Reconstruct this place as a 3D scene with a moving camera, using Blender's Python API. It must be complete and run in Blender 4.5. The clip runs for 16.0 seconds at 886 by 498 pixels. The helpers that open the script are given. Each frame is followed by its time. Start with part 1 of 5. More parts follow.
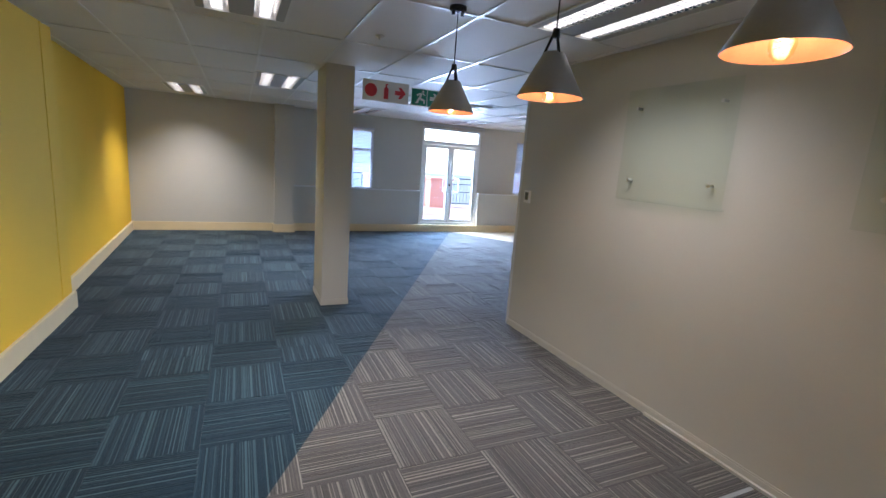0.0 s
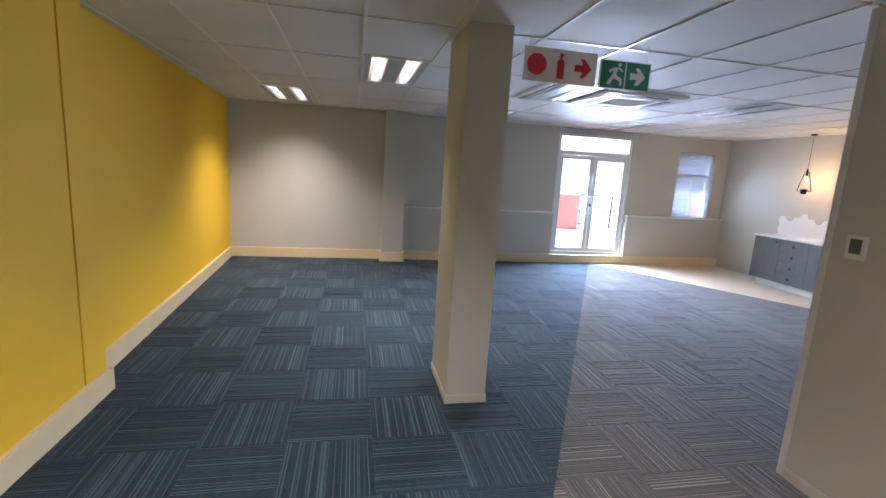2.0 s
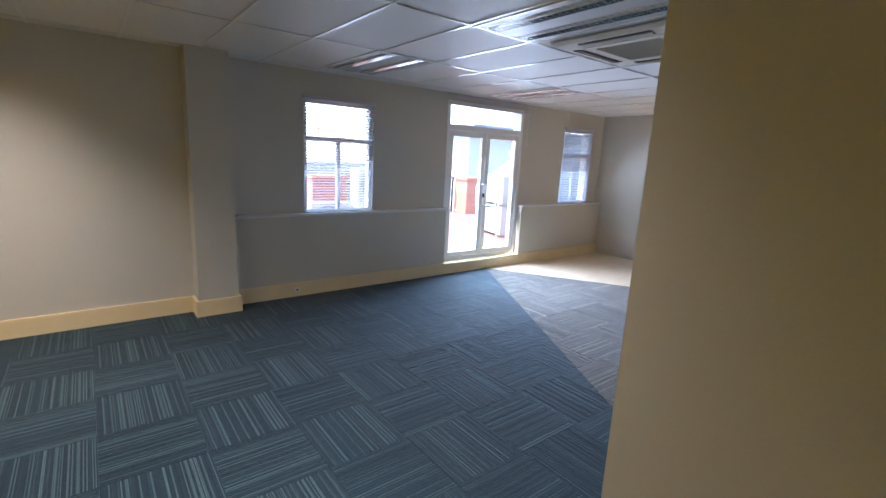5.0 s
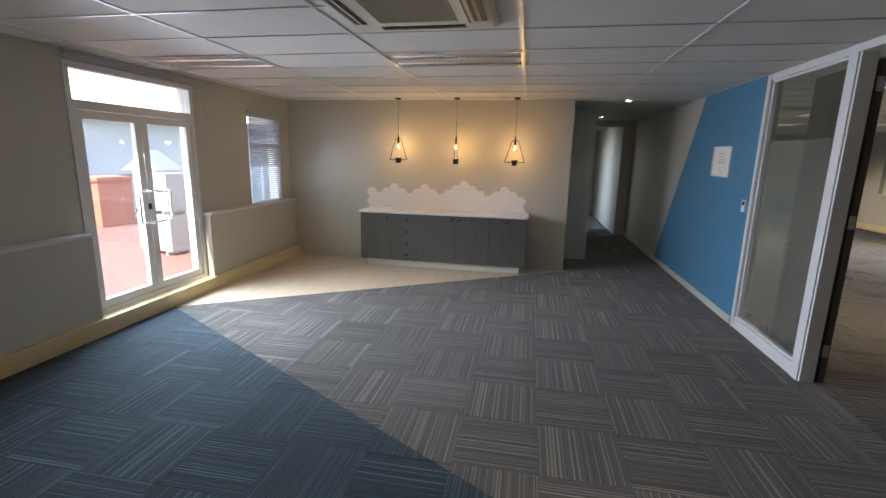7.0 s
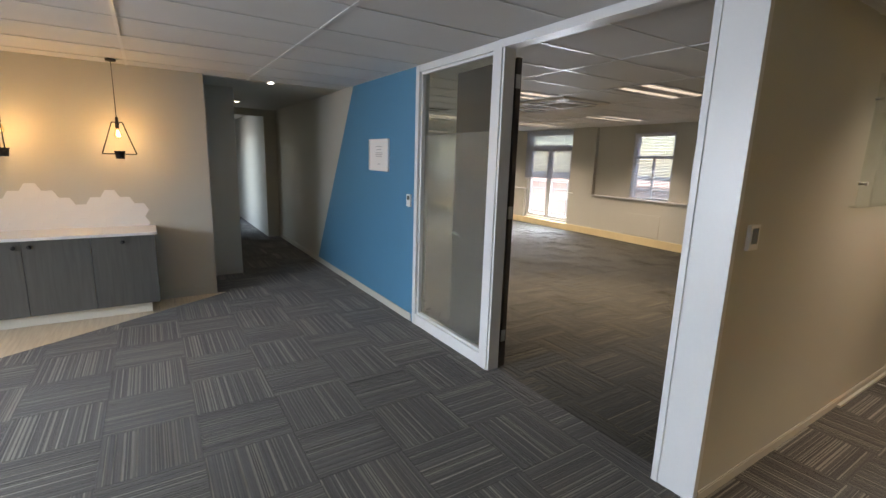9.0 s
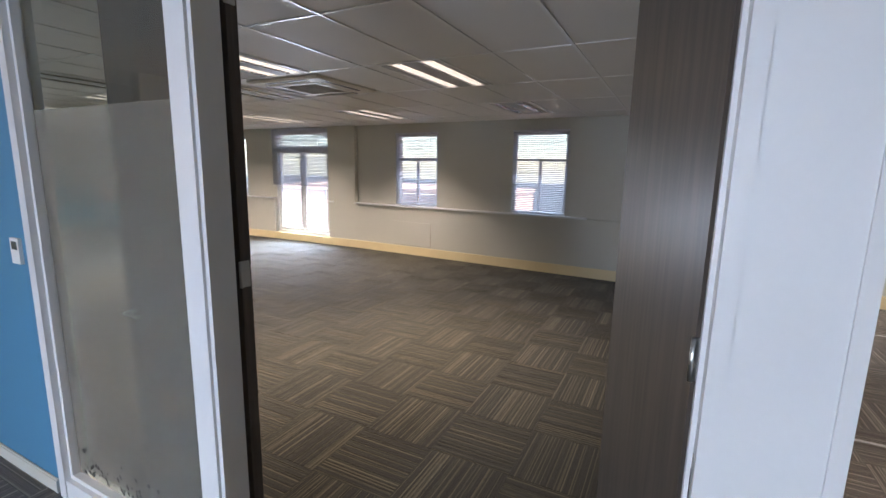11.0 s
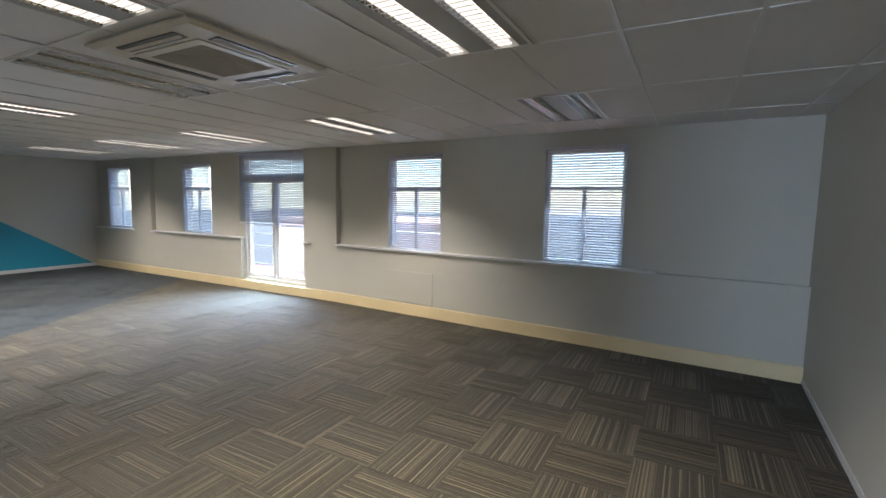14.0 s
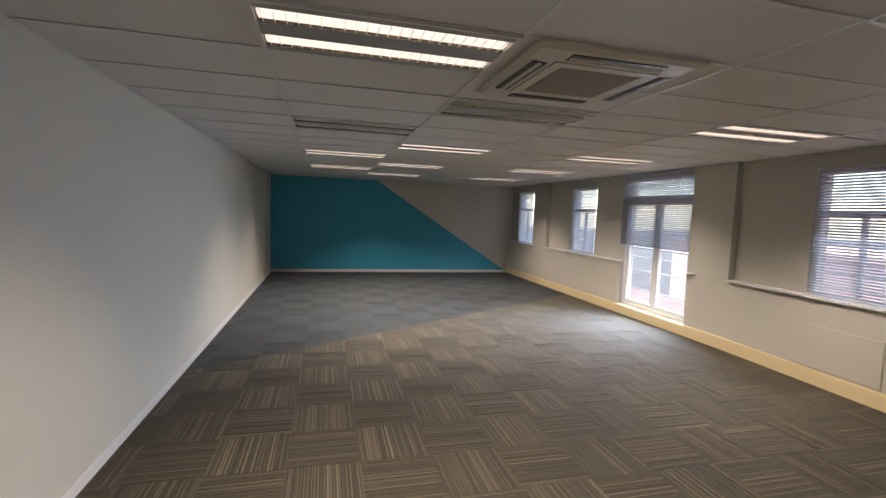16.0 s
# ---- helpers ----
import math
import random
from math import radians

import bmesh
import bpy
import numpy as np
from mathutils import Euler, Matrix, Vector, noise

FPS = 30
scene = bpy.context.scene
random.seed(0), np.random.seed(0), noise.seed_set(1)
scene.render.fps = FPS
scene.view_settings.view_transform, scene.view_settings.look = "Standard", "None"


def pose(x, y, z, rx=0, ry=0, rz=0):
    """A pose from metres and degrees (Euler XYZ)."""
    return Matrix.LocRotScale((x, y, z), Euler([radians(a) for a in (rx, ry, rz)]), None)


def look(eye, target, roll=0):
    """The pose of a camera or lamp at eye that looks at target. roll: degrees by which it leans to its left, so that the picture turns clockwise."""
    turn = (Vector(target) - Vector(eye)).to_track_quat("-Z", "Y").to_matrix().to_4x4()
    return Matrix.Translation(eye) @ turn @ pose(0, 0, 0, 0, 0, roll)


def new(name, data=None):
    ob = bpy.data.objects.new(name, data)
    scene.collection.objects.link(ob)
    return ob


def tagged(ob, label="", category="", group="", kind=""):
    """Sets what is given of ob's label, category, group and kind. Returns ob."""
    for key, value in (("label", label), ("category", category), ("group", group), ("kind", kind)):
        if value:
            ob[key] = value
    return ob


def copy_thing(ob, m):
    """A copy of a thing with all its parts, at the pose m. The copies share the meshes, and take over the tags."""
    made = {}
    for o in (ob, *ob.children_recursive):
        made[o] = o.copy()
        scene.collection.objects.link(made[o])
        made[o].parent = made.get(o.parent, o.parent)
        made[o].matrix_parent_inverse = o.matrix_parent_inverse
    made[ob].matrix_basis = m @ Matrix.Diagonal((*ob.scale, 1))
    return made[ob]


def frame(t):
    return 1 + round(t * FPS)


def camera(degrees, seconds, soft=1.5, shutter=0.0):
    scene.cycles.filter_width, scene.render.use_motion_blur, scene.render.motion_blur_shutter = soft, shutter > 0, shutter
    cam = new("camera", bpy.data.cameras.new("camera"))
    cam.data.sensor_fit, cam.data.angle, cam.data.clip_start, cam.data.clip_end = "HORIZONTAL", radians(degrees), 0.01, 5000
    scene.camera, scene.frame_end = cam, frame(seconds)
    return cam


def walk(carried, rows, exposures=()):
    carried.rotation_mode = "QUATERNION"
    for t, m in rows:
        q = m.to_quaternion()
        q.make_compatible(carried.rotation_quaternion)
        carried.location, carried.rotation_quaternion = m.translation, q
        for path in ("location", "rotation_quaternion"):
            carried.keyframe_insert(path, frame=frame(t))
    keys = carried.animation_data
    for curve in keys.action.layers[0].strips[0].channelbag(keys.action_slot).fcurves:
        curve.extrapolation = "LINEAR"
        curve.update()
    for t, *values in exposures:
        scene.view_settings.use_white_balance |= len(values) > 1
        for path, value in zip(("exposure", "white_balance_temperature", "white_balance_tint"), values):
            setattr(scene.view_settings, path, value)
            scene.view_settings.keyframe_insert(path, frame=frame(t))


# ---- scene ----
cam = camera(88.7, 16.0)
PATH = [
    (0, (0.022, -0.082, 1.661), (0.836, 1.706, 1.289), 4.2),
    (0.5, (0.109, 0.419, 1.641), (0.786, 2.269, 1.299), 3.6),
    (1, (0.153, 0.905, 1.664), (0.692, 2.803, 1.338), 3.5),
    (1.5, (0.15, 1.412, 1.674), (0.612, 3.33, 1.345), 3.4),
    (2, (0.144, 1.935, 1.655), (0.541, 3.864, 1.31), 3.5),
    (2.5, (0.081, 2.454, 1.664), (0.479, 4.378, 1.291), 3.6),
    (3, (-0.034, 2.936, 1.678), (0.403, 4.849, 1.292), 3.3),
    (3.2, (-0.074, 3.124, 1.678), (0.384, 5.032, 1.289), 3.4),
    (5.3, (-0.112, 5.193, 1.704), (1.27, 6.581, 1.296), 2.8),
    (5.5, (-0.074, 5.35, 1.696), (1.417, 6.618, 1.283), 2.8),
    (6, (0.044, 5.698, 1.696), (1.758, 6.644, 1.29), 2.2),
    (6.5, (0.241, 5.924, 1.718), (2.073, 6.612, 1.309), 1.4),
    (7, (0.51, 6.148, 1.741), (2.436, 6.502, 1.336), 1.2),
    (7.5, (0.765, 6.326, 1.717), (2.724, 6.241, 1.324), 1.4),
    (8, (0.99, 6.4, 1.733), (2.884, 5.918, 1.309), 1.5),
    (8.5, (1.314, 6.281, 1.715), (3.127, 5.537, 1.316), 1.6),
    (9, (1.661, 6.135, 1.708), (3.308, 5.07, 1.32), 1.8),
    (9.5, (2.011, 5.982, 1.739), (3.418, 4.609, 1.375), 1.4),
    (10, (2.291, 5.7, 1.725), (3.557, 4.196, 1.361), 1.2),
    (10.2, (2.401, 5.536, 1.719), (3.593, 3.97, 1.36), 1.2),
    (12.3, (3.70, 4.115, 1.706), (4.189, 2.198, 1.393), 0.9),
    (12.5, (3.722, 4.027, 1.706), (4.174, 2.101, 1.41), 0.9),
    (13, (3.795, 3.617, 1.695), (4.277, 1.694, 1.436), 0.9),
    (13.5, (3.81, 3.191, 1.704), (4.486, 1.322, 1.484), 1.1),
    (14, (3.937, 2.839, 1.704), (4.884, 1.089, 1.498), 0.9),
    (14.5, (4.065, 2.597, 1.717), (5.337, 1.064, 1.534), 1.0),
    (15, (4.106, 2.387, 1.746), (5.686, 1.17, 1.597), 1.5),
    (15.5, (4.083, 2.346, 1.745), (5.857, 1.434, 1.602), 1.6),
    (16, (4.104, 2.397, 1.758), (6.034, 1.897, 1.595), 2.1),
]
walk(cam, [(t, look(eye, target, roll)) for t, eye, target, roll in PATH], [(0.0, 3.75, 5500, 20), (1.5, 3.9, 5900, 24), (3.0, 3.9, 6000, 25), (5.5, 3.45, 6100, 23), (6.0, 3.45, 6700, 25), (6.5, 3.15, 7000, 24), (7.0, 3.0, 7200, 22), (7.5, 3.25, 7700, 23), (8.0, 3.4, 8000, 25), (8.5, 3.5, 7900, 19), (9.0, 3.35, 7500, 20), (9.5, 3.3, 7000, 22), (10.0, 3.4, 6700, 23), (12.5, 3.6, 6600, 19), (13.5, 3.5, 6200, 16), (14.5, 3.55, 6200, 16), (15.5, 3.3, 6900, 24), (16.0, 3.3, 7000, 24)])

# ---------- light ----------
world = bpy.data.worlds.new("sky")
scene.world = world
world.use_nodes = True
wn = world.node_tree.nodes
sky = wn.new("ShaderNodeTexSky")
sky.sky_type = 'NISHITA'
sky.sun_disc = False
sky.sun_elevation = radians(58)
sky.sun_rotation = radians(282)
world.node_tree.links.new(sky.outputs[0], wn["Background"].inputs[0])
wn["Background"].inputs[1].default_value = 0.12
sun = new("sun", bpy.data.lights.new("sun", 'SUN'))
sun.data.energy, sun.data.angle, sun.data.color = 1.6, radians(0.6), (1.0, 0.95, 0.87)
sun.matrix_world = look((0, 0, 30), (0 - math.sin(radians(282)) * 20, -math.cos(radians(282)) * 20, 30 - 20 * math.tan(radians(58))))


def daylight(name, at, target, w, h, watts, rgb=(0.62, 0.80, 1.0), spread=150):
    """The sky's light through one opening."""
    la = new(name, bpy.data.lights.new(name, 'AREA'))
    la.data.shape, la.data.size, la.data.size_y = 'RECTANGLE', w, h
    la.data.energy, la.data.color, la.data.spread = watts, rgb, radians(spread)
    la.matrix_world = look(at, target)


daylight("door_daylight", (4.71, 10.27, 1.45), (4.2, 7.8, 0.1), 1.36, 1.7, 21.0, spread=122)
daylight("window_daylight", (2.32, 10.06, 1.62), (2.32, 8.0, 0.7), 0.85, 1.2, 1.6, spread=125)
daylight("window_daylight", (6.96, 10.06, 1.62), (6.96, 8.0, 0.7), 0.78, 1.2, 1.2, spread=125)
daylight("balcony_daylight", (10.6, -3.22, 0.68), (10.2, -2.0, 0.0), 1.4, 0.9, 15.0, spread=112)
for x, y, watts in ((5.09, -2.73, 1.0), (7.57, -2.87, 0.7), (12.92, -2.95, 0.5), (15.86, -2.95, 0.4), (2.2, -2.95, 1.2)):
    daylight("window_daylight", (x, y, 1.67), (x, y + 1.2, 0.1), 0.9, 1.3, watts, spread=115)
daylight("corridor_daylight", (13.2, 5.24, 1.25), (13.2, 4.0, 1.1), 1.3, 2.0, 0.9, (0.72, 0.86, 1.0), 110)
TUBE_W, TUBE_C = 4.7, (1.0, 0.91, 0.77)
WARM = (1.0, 0.62, 0.22)

# ---------- materials ----------


def material(name, rgb, rough=0.6, metal=0.0, grain=0.0, scale=40.0, stain=0.0, stain_scale=1.5, bump=0.0, bump_scale=60.0):
    m = bpy.data.materials.new(name)
    m.use_nodes = True
    n, l = m.node_tree.nodes, m.node_tree.links
    b = n["Principled BSDF"]
    b.inputs["Roughness"].default_value, b.inputs["Metallic"].default_value = rough, metal
    b.inputs["Base Color"].default_value = (*rgb, 1)
    tc = n.new("ShaderNodeTexCoord")
    if grain or stain:
        a = n.new("ShaderNodeTexNoise")
        a.inputs["Scale"].default_value, a.inputs["Detail"].default_value = scale, 6
        c = n.new("ShaderNodeTexNoise")
        c.inputs["Scale"].default_value, c.inputs["Detail"].default_value = stain_scale, 4
        l.new(tc.outputs["Object"], a.inputs["Vector"])
        l.new(tc.outputs["Object"], c.inputs["Vector"])
        s = n.new("ShaderNodeMath")
        s.operation = 'MULTIPLY_ADD'
        l.new(a.outputs["Fac"], s.inputs[0])
        s.inputs[1].default_value, s.inputs[2].default_value = 2 * grain, 1 - grain
        s2 = n.new("ShaderNodeMath")
        s2.operation = 'MULTIPLY_ADD'
        l.new(c.outputs["Fac"], s2.inputs[0])
        s2.inputs[1].default_value, s2.inputs[2].default_value = 2 * stain, 1 - stain
        p = n.new("ShaderNodeMath")
        p.operation = 'MULTIPLY'
        l.new(s.outputs[0], p.inputs[0])
        l.new(s2.outputs[0], p.inputs[1])
        mix = n.new("ShaderNodeVectorMath")
        mix.operation = 'SCALE'
        mix.inputs[0].default_value = rgb
        l.new(p.outputs[0], mix.inputs["Scale"])
        l.new(mix.outputs[0], b.inputs["Base Color"])
    if bump:
        a = n.new("ShaderNodeTexNoise")
        a.inputs["Scale"].default_value, a.inputs["Detail"].default_value = bump_scale, 5
        l.new(tc.outputs["Object"], a.inputs["Vector"])
        k = n.new("ShaderNodeBump")
        k.inputs["Strength"].default_value, k.inputs["Distance"].default_value = bump, 0.004
        l.new(a.outputs["Fac"], k.inputs["Height"])
        l.new(k.outputs[0], b.inputs["Normal"])
    return m


def emitter(name, rgb, strength):
    m = bpy.data.materials.new(name)
    m.use_nodes = True
    b = m.node_tree.nodes["Principled BSDF"]
    b.inputs["Base Color"].default_value = (*rgb, 1)
    b.inputs["Emission Color"].default_value = (*rgb, 1)
    b.inputs["Emission Strength"].default_value = strength
    return m


def glass(name, rgb=(0.93, 0.97, 0.95), rough=0.0, mixin=0.10):
    """Thin pane: mostly straight through, a little gloss."""
    m = bpy.data.materials.new(name)
    m.use_nodes = True
    n, l = m.node_tree.nodes, m.node_tree.links
    n.remove(n["Principled BSDF"])
    t = n.new("ShaderNodeBsdfTransparent")
    t.inputs[0].default_value = (*rgb, 1)
    g = n.new("ShaderNodeBsdfGlossy")
    g.inputs["Roughness"].default_value = rough
    f = n.new("ShaderNodeLayerWeight")
    f.inputs[0].default_value = 0.5
    pw = n.new("ShaderNodeMath")
    pw.operation = 'POWER'
    l.new(f.outputs["Facing"], pw.inputs[0])
    pw.inputs[1].default_value = 4.0
    mr = n.new("ShaderNodeMapRange")
    mr.inputs["To Min"].default_value, mr.inputs["To Max"].default_value = mixin * 0.4, 0.7
    l.new(pw.outputs[0], mr.inputs["Value"])
    x = n.new("ShaderNodeMixShader")
    l.new(mr.outputs[0], x.inputs[0])
    l.new(t.outputs[0], x.inputs[1])
    l.new(g.outputs[0], x.inputs[2])
    l.new(x.outputs[0], n["Material Output"].inputs[0])
    return m


def carpet(name, dark, mid, light, blotch=0.25):
    """Loop-pile tile: fine lines along one way, a random few of them light, pile noise."""
    m = bpy.data.materials.new(name)
    m.use_nodes = True
    n, l = m.node_tree.nodes, m.node_tree.links
    b = n["Principled BSDF"]
    b.inputs["Roughness"].default_value = 0.95
    b.inputs["Specular IOR Level"].default_value = 0.25
    b.inputs["Sheen Weight"].default_value, b.inputs["Sheen Roughness"].default_value = 0.16, 0.4
    uv = n.new("ShaderNodeUVMap")
    uv.uv_map = "UVMap"
    sep = n.new("ShaderNodeSeparateXYZ")
    l.new(uv.outputs[0], sep.inputs[0])
    oi = n.new("ShaderNodeObjectInfo")
    ge = n.new("ShaderNodeNewGeometry")
    r = n.new("ShaderNodeMath")
    r.operation = 'ADD'
    l.new(oi.outputs["Random"], r.inputs[0])
    l.new(ge.outputs["Random Per Island"], r.inputs[1])
    r9 = n.new("ShaderNodeMath")
    r9.operation = 'MULTIPLY'
    l.new(r.outputs[0], r9.inputs[0])
    r9.inputs[1].default_value = 97.0

    def lines(width, seed):
        q = n.new("ShaderNodeMath")
        q.operation = 'DIVIDE'
        l.new(sep.outputs[0], q.inputs[0])
        q.inputs[1].default_value = width
        f = n.new("ShaderNodeMath")
        f.operation = 'FLOOR'
        l.new(q.outputs[0], f.inputs[0])
        c = n.new("ShaderNodeCombineXYZ")
        l.new(f.outputs[0], c.inputs[0])
        l.new(r9.outputs[0], c.inputs[1])
        c.inputs[2].default_value = seed
        w = n.new("ShaderNodeTexWhiteNoise")
        w.noise_dimensions = '3D'
        l.new(c.outputs[0], w.inputs["Vector"])
        return w.outputs["Value"]

    fine, coarse = lines(0.0040, 1.0), lines(0.0100, 5.0)
    # broken runs along each line
    run = n.new("ShaderNodeTexNoise")
    run.inputs["Scale"].default_value, run.inputs["Detail"].default_value = 1.0, 3
    mp = n.new("ShaderNodeMapping")
    mp.inputs["Scale"].default_value = (220.0, 9.0, 1.0)
    off = n.new("ShaderNodeCombineXYZ")
    l.new(r9.outputs[0], off.inputs[0])
    l.new(r9.outputs[0], off.inputs[1])
    l.new(off.outputs[0], mp.inputs["Location"])
    l.new(uv.outputs[0], mp.inputs["Vector"])
    l.new(mp.outputs[0], run.inputs["Vector"])
    thr = n.new("ShaderNodeMapRange")
    thr.inputs["From Min"].default_value, thr.inputs["From Max"].default_value = 0.82, 0.94
    l.new(coarse, thr.inputs["Value"])
    rr = n.new("ShaderNodeMapRange")
    rr.inputs["From Min"].default_value, rr.inputs["From Max"].default_value = 0.40, 0.52
    rr.inputs["To Min"].default_value = 0.25
    l.new(run.outputs["Fac"], rr.inputs["Value"])
    la = n.new("ShaderNodeMath")
    la.operation = 'MULTIPLY'
    l.new(thr.outputs[0], la.inputs[0])
    l.new(rr.outputs[0], la.inputs[1])
    # half of the tiles carry fewer light lines
    rv = n.new("ShaderNodeMath")
    rv.operation = 'FRACT'
    l.new(r9.outputs[0], rv.inputs[0])
    rs = n.new("ShaderNodeMapRange")
    rs.inputs["To Min"].default_value, rs.inputs["To Max"].default_value = 0.55, 1.0
    l.new(rv.outputs[0], rs.inputs["Value"])
    lb = n.new("ShaderNodeMath")
    lb.operation = 'MULTIPLY'
    l.new(la.outputs[0], lb.inputs[0])
    l.new(rs.outputs[0], lb.inputs[1])
    m1 = n.new("ShaderNodeMix")
    m1.data_type = 'RGBA'
    m1.inputs[6].default_value, m1.inputs[7].default_value = (*dark, 1), (*mid, 1)
    l.new(fine, m1.inputs[0])
    m2 = n.new("ShaderNodeMix")
    m2.data_type = 'RGBA'
    m2.inputs[7].default_value = (*light, 1)
    l.new(lb.outputs[0], m2.inputs[0])
    l.new(m1.outputs[2], m2.inputs[6])
    # pile and traffic wear
    tc = n.new("ShaderNodeTexCoord")
    wear = n.new("ShaderNodeTexNoise")
    wear.inputs["Scale"].default_value, wear.inputs["Detail"].default_value = 0.9, 5
    l.new(ge.outputs["Position"], wear.inputs["Vector"])
    wm = n.new("ShaderNodeMapRange")
    wm.inputs["To Min"].default_value, wm.inputs["To Max"].default_value = 1 - blotch, 1 + blotch
    l.new(wear.outputs["Fac"], wm.inputs["Value"])
    pile = n.new("ShaderNodeTexNoise")
    pile.inputs["Scale"].default_value, pile.inputs["Detail"].default_value = 420.0, 2
    l.new(ge.outputs["Position"], pile.inputs["Vector"])
    pm = n.new("ShaderNodeMapRange")
    pm.inputs["To Min"].default_value, pm.inputs["To Max"].default_value = 0.6, 1.4
    l.new(pile.outputs["Fac"], pm.inputs["Value"])
    k = n.new("ShaderNodeMath")
    k.operation = 'MULTIPLY'
    l.new(wm.outputs[0], k.inputs[0])
    l.new(pm.outputs[0], k.inputs[1])
    sc = n.new("ShaderNodeVectorMath")
    sc.operation = 'SCALE'
    l.new(m2.outputs[2], sc.inputs[0])
    l.new(k.outputs[0], sc.inputs["Scale"])
    l.new(sc.outputs[0], b.inputs["Base Color"])
    bp = n.new("ShaderNodeBump")
    bp.inputs["Strength"].default_value, bp.inputs["Distance"].default_value = 0.6, 0.003
    l.new(pile.outputs["Fac"], bp.inputs["Height"])
    l.new(bp.outputs[0], b.inputs["Normal"])
    return m


def brushed_wood(name, a, c, stretch=(2.0, 30.0, 30.0), rough=0.45):
    m = bpy.data.materials.new(name)
    m.use_nodes = True
    n, l = m.node_tree.nodes, m.node_tree.links
    b = n["Principled BSDF"]
    b.inputs["Roughness"].default_value = rough
    tc = n.new("ShaderNodeTexCoord")
    mp = n.new("ShaderNodeMapping")
    mp.inputs["Scale"].default_value = stretch
    l.new(tc.outputs["Object"], mp.inputs["Vector"])
    oi = n.new("ShaderNodeObjectInfo")
    ad = n.new("ShaderNodeVectorMath")
    l.new(mp.outputs[0], ad.inputs[0])
    sc = n.new("ShaderNodeMath")
    sc.operation = 'MULTIPLY'
    sc.inputs[1].default_value = 60
    l.new(oi.outputs["Random"], sc.inputs[0])
    l.new(sc.outputs[0], ad.inputs[1])
    t = n.new("ShaderNodeTexNoise")
    t.inputs["Scale"].default_value, t.inputs["Detail"].default_value, t.inputs["Distortion"].default_value = 1.0, 6, 0.6
    l.new(ad.outputs[0], t.inputs["Vector"])
    mx = n.new("ShaderNodeMix")
    mx.data_type = 'RGBA'
    mx.inputs[6].default_value, mx.inputs[7].default_value = (*a, 1), (*c, 1)
    mr = n.new("ShaderNodeMapRange")
    mr.inputs["From Min"].default_value, mr.inputs["From Max"].default_value = 0.3, 0.7
    l.new(t.outputs["Fac"], mr.inputs["Value"])
    l.new(mr.outputs[0], mx.inputs[0])
    l.new(mx.outputs[2], b.inputs["Base Color"])
    bp = n.new("ShaderNodeBump")
    bp.inputs["Strength"].default_value, bp.inputs["Distance"].default_value = 0.25, 0.002
    l.new(t.outputs["Fac"], bp.inputs["Height"])
    l.new(bp.outputs[0], b.inputs["Normal"])
    return m


wall_paint = material("warm grey wall paint", (0.525, 0.512, 0.452), 0.6, grain=0.03, scale=90, stain=0.05, stain_scale=1.1, bump=0.12, bump_scale=180)
yellow_paint = material("yellow wall paint", (0.80, 0.495, 0.008), 0.75, grain=0.03, scale=90, stain=0.05, bump=0.12, bump_scale=180)
blue_paint = material("blue wall paint", (0.065, 0.225, 0.365), 0.5, grain=0.03, scale=90, stain=0.04, bump=0.10, bump_scale=180)
teal_paint = material("teal wall paint", (0.02, 0.31, 0.46), 0.5, grain=0.03, scale=90, stain=0.05, bump=0.10, bump_scale=180)
cream = material("cream skirting paint", (0.74, 0.61, 0.36), 0.42, grain=0.03, scale=60, stain=0.08, stain_scale=4, bump=0.08)
white_paint = material("white gloss paint", (0.66, 0.665, 0.66), 0.35, grain=0.02, scale=60, stain=0.05, stain_scale=3, bump=0.04)
tile_board = material("ceiling board", (0.72, 0.71, 0.69), 0.66, grain=0.05, scale=220, stain=0.05, stain_scale=2, bump=0.3, bump_scale=350)
tbar = material("white enamelled steel", (0.72, 0.72, 0.70), 0.3, grain=0.02, scale=50, stain=0.03)
aluminium = material("white powder-coated aluminium", (0.74, 0.75, 0.75), 0.35, grain=0.02, scale=80, stain=0.04)
steel = material("brushed steel", (0.62, 0.62, 0.61), 0.28, 1.0, grain=0.06, scale=150, stain=0.05)
satin_steel = material("satin steel", (0.78, 0.78, 0.77), 0.38, 0.45, grain=0.04, scale=150, stain=0.04)
reflector = material("aluminium louvre", (0.80, 0.80, 0.78), 0.16, 1.0, grain=0.03, scale=90, stain=0.03)
dark_metal = material("black metal", (0.018, 0.018, 0.018), 0.4, 0.3, grain=0.1, scale=120, stain=0.1)
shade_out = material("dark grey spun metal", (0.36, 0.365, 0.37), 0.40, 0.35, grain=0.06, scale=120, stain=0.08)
shade_in = material("copper shade lining", (0.80, 0.36, 0.20), 0.4, 0.6, grain=0.05, scale=120, stain=0.06)
plastic = material("white plastic", (0.75, 0.74, 0.70), 0.4, grain=0.02, scale=80, stain=0.04)
cream_plastic = material("cream plastic", (0.66, 0.62, 0.53), 0.45, grain=0.02, scale=80, stain=0.05)
grille = material("grey-brown grille and shadow line", (0.40, 0.36, 0.28), 0.6, grain=0.15, scale=300, stain=0.08, bump=0.5, bump_scale=400)
black_plastic = material("black plastic", (0.02, 0.02, 0.02), 0.4, grain=0.1, scale=90)
screen_grey = material("grey display", (0.09, 0.10, 0.09), 0.15, grain=0.05, scale=60)
charcoal = brushed_wood("charcoal woodgrain laminate", (0.084, 0.081, 0.074), (0.108, 0.105, 0.097), (35.0, 35.0, 2.5), 0.5)
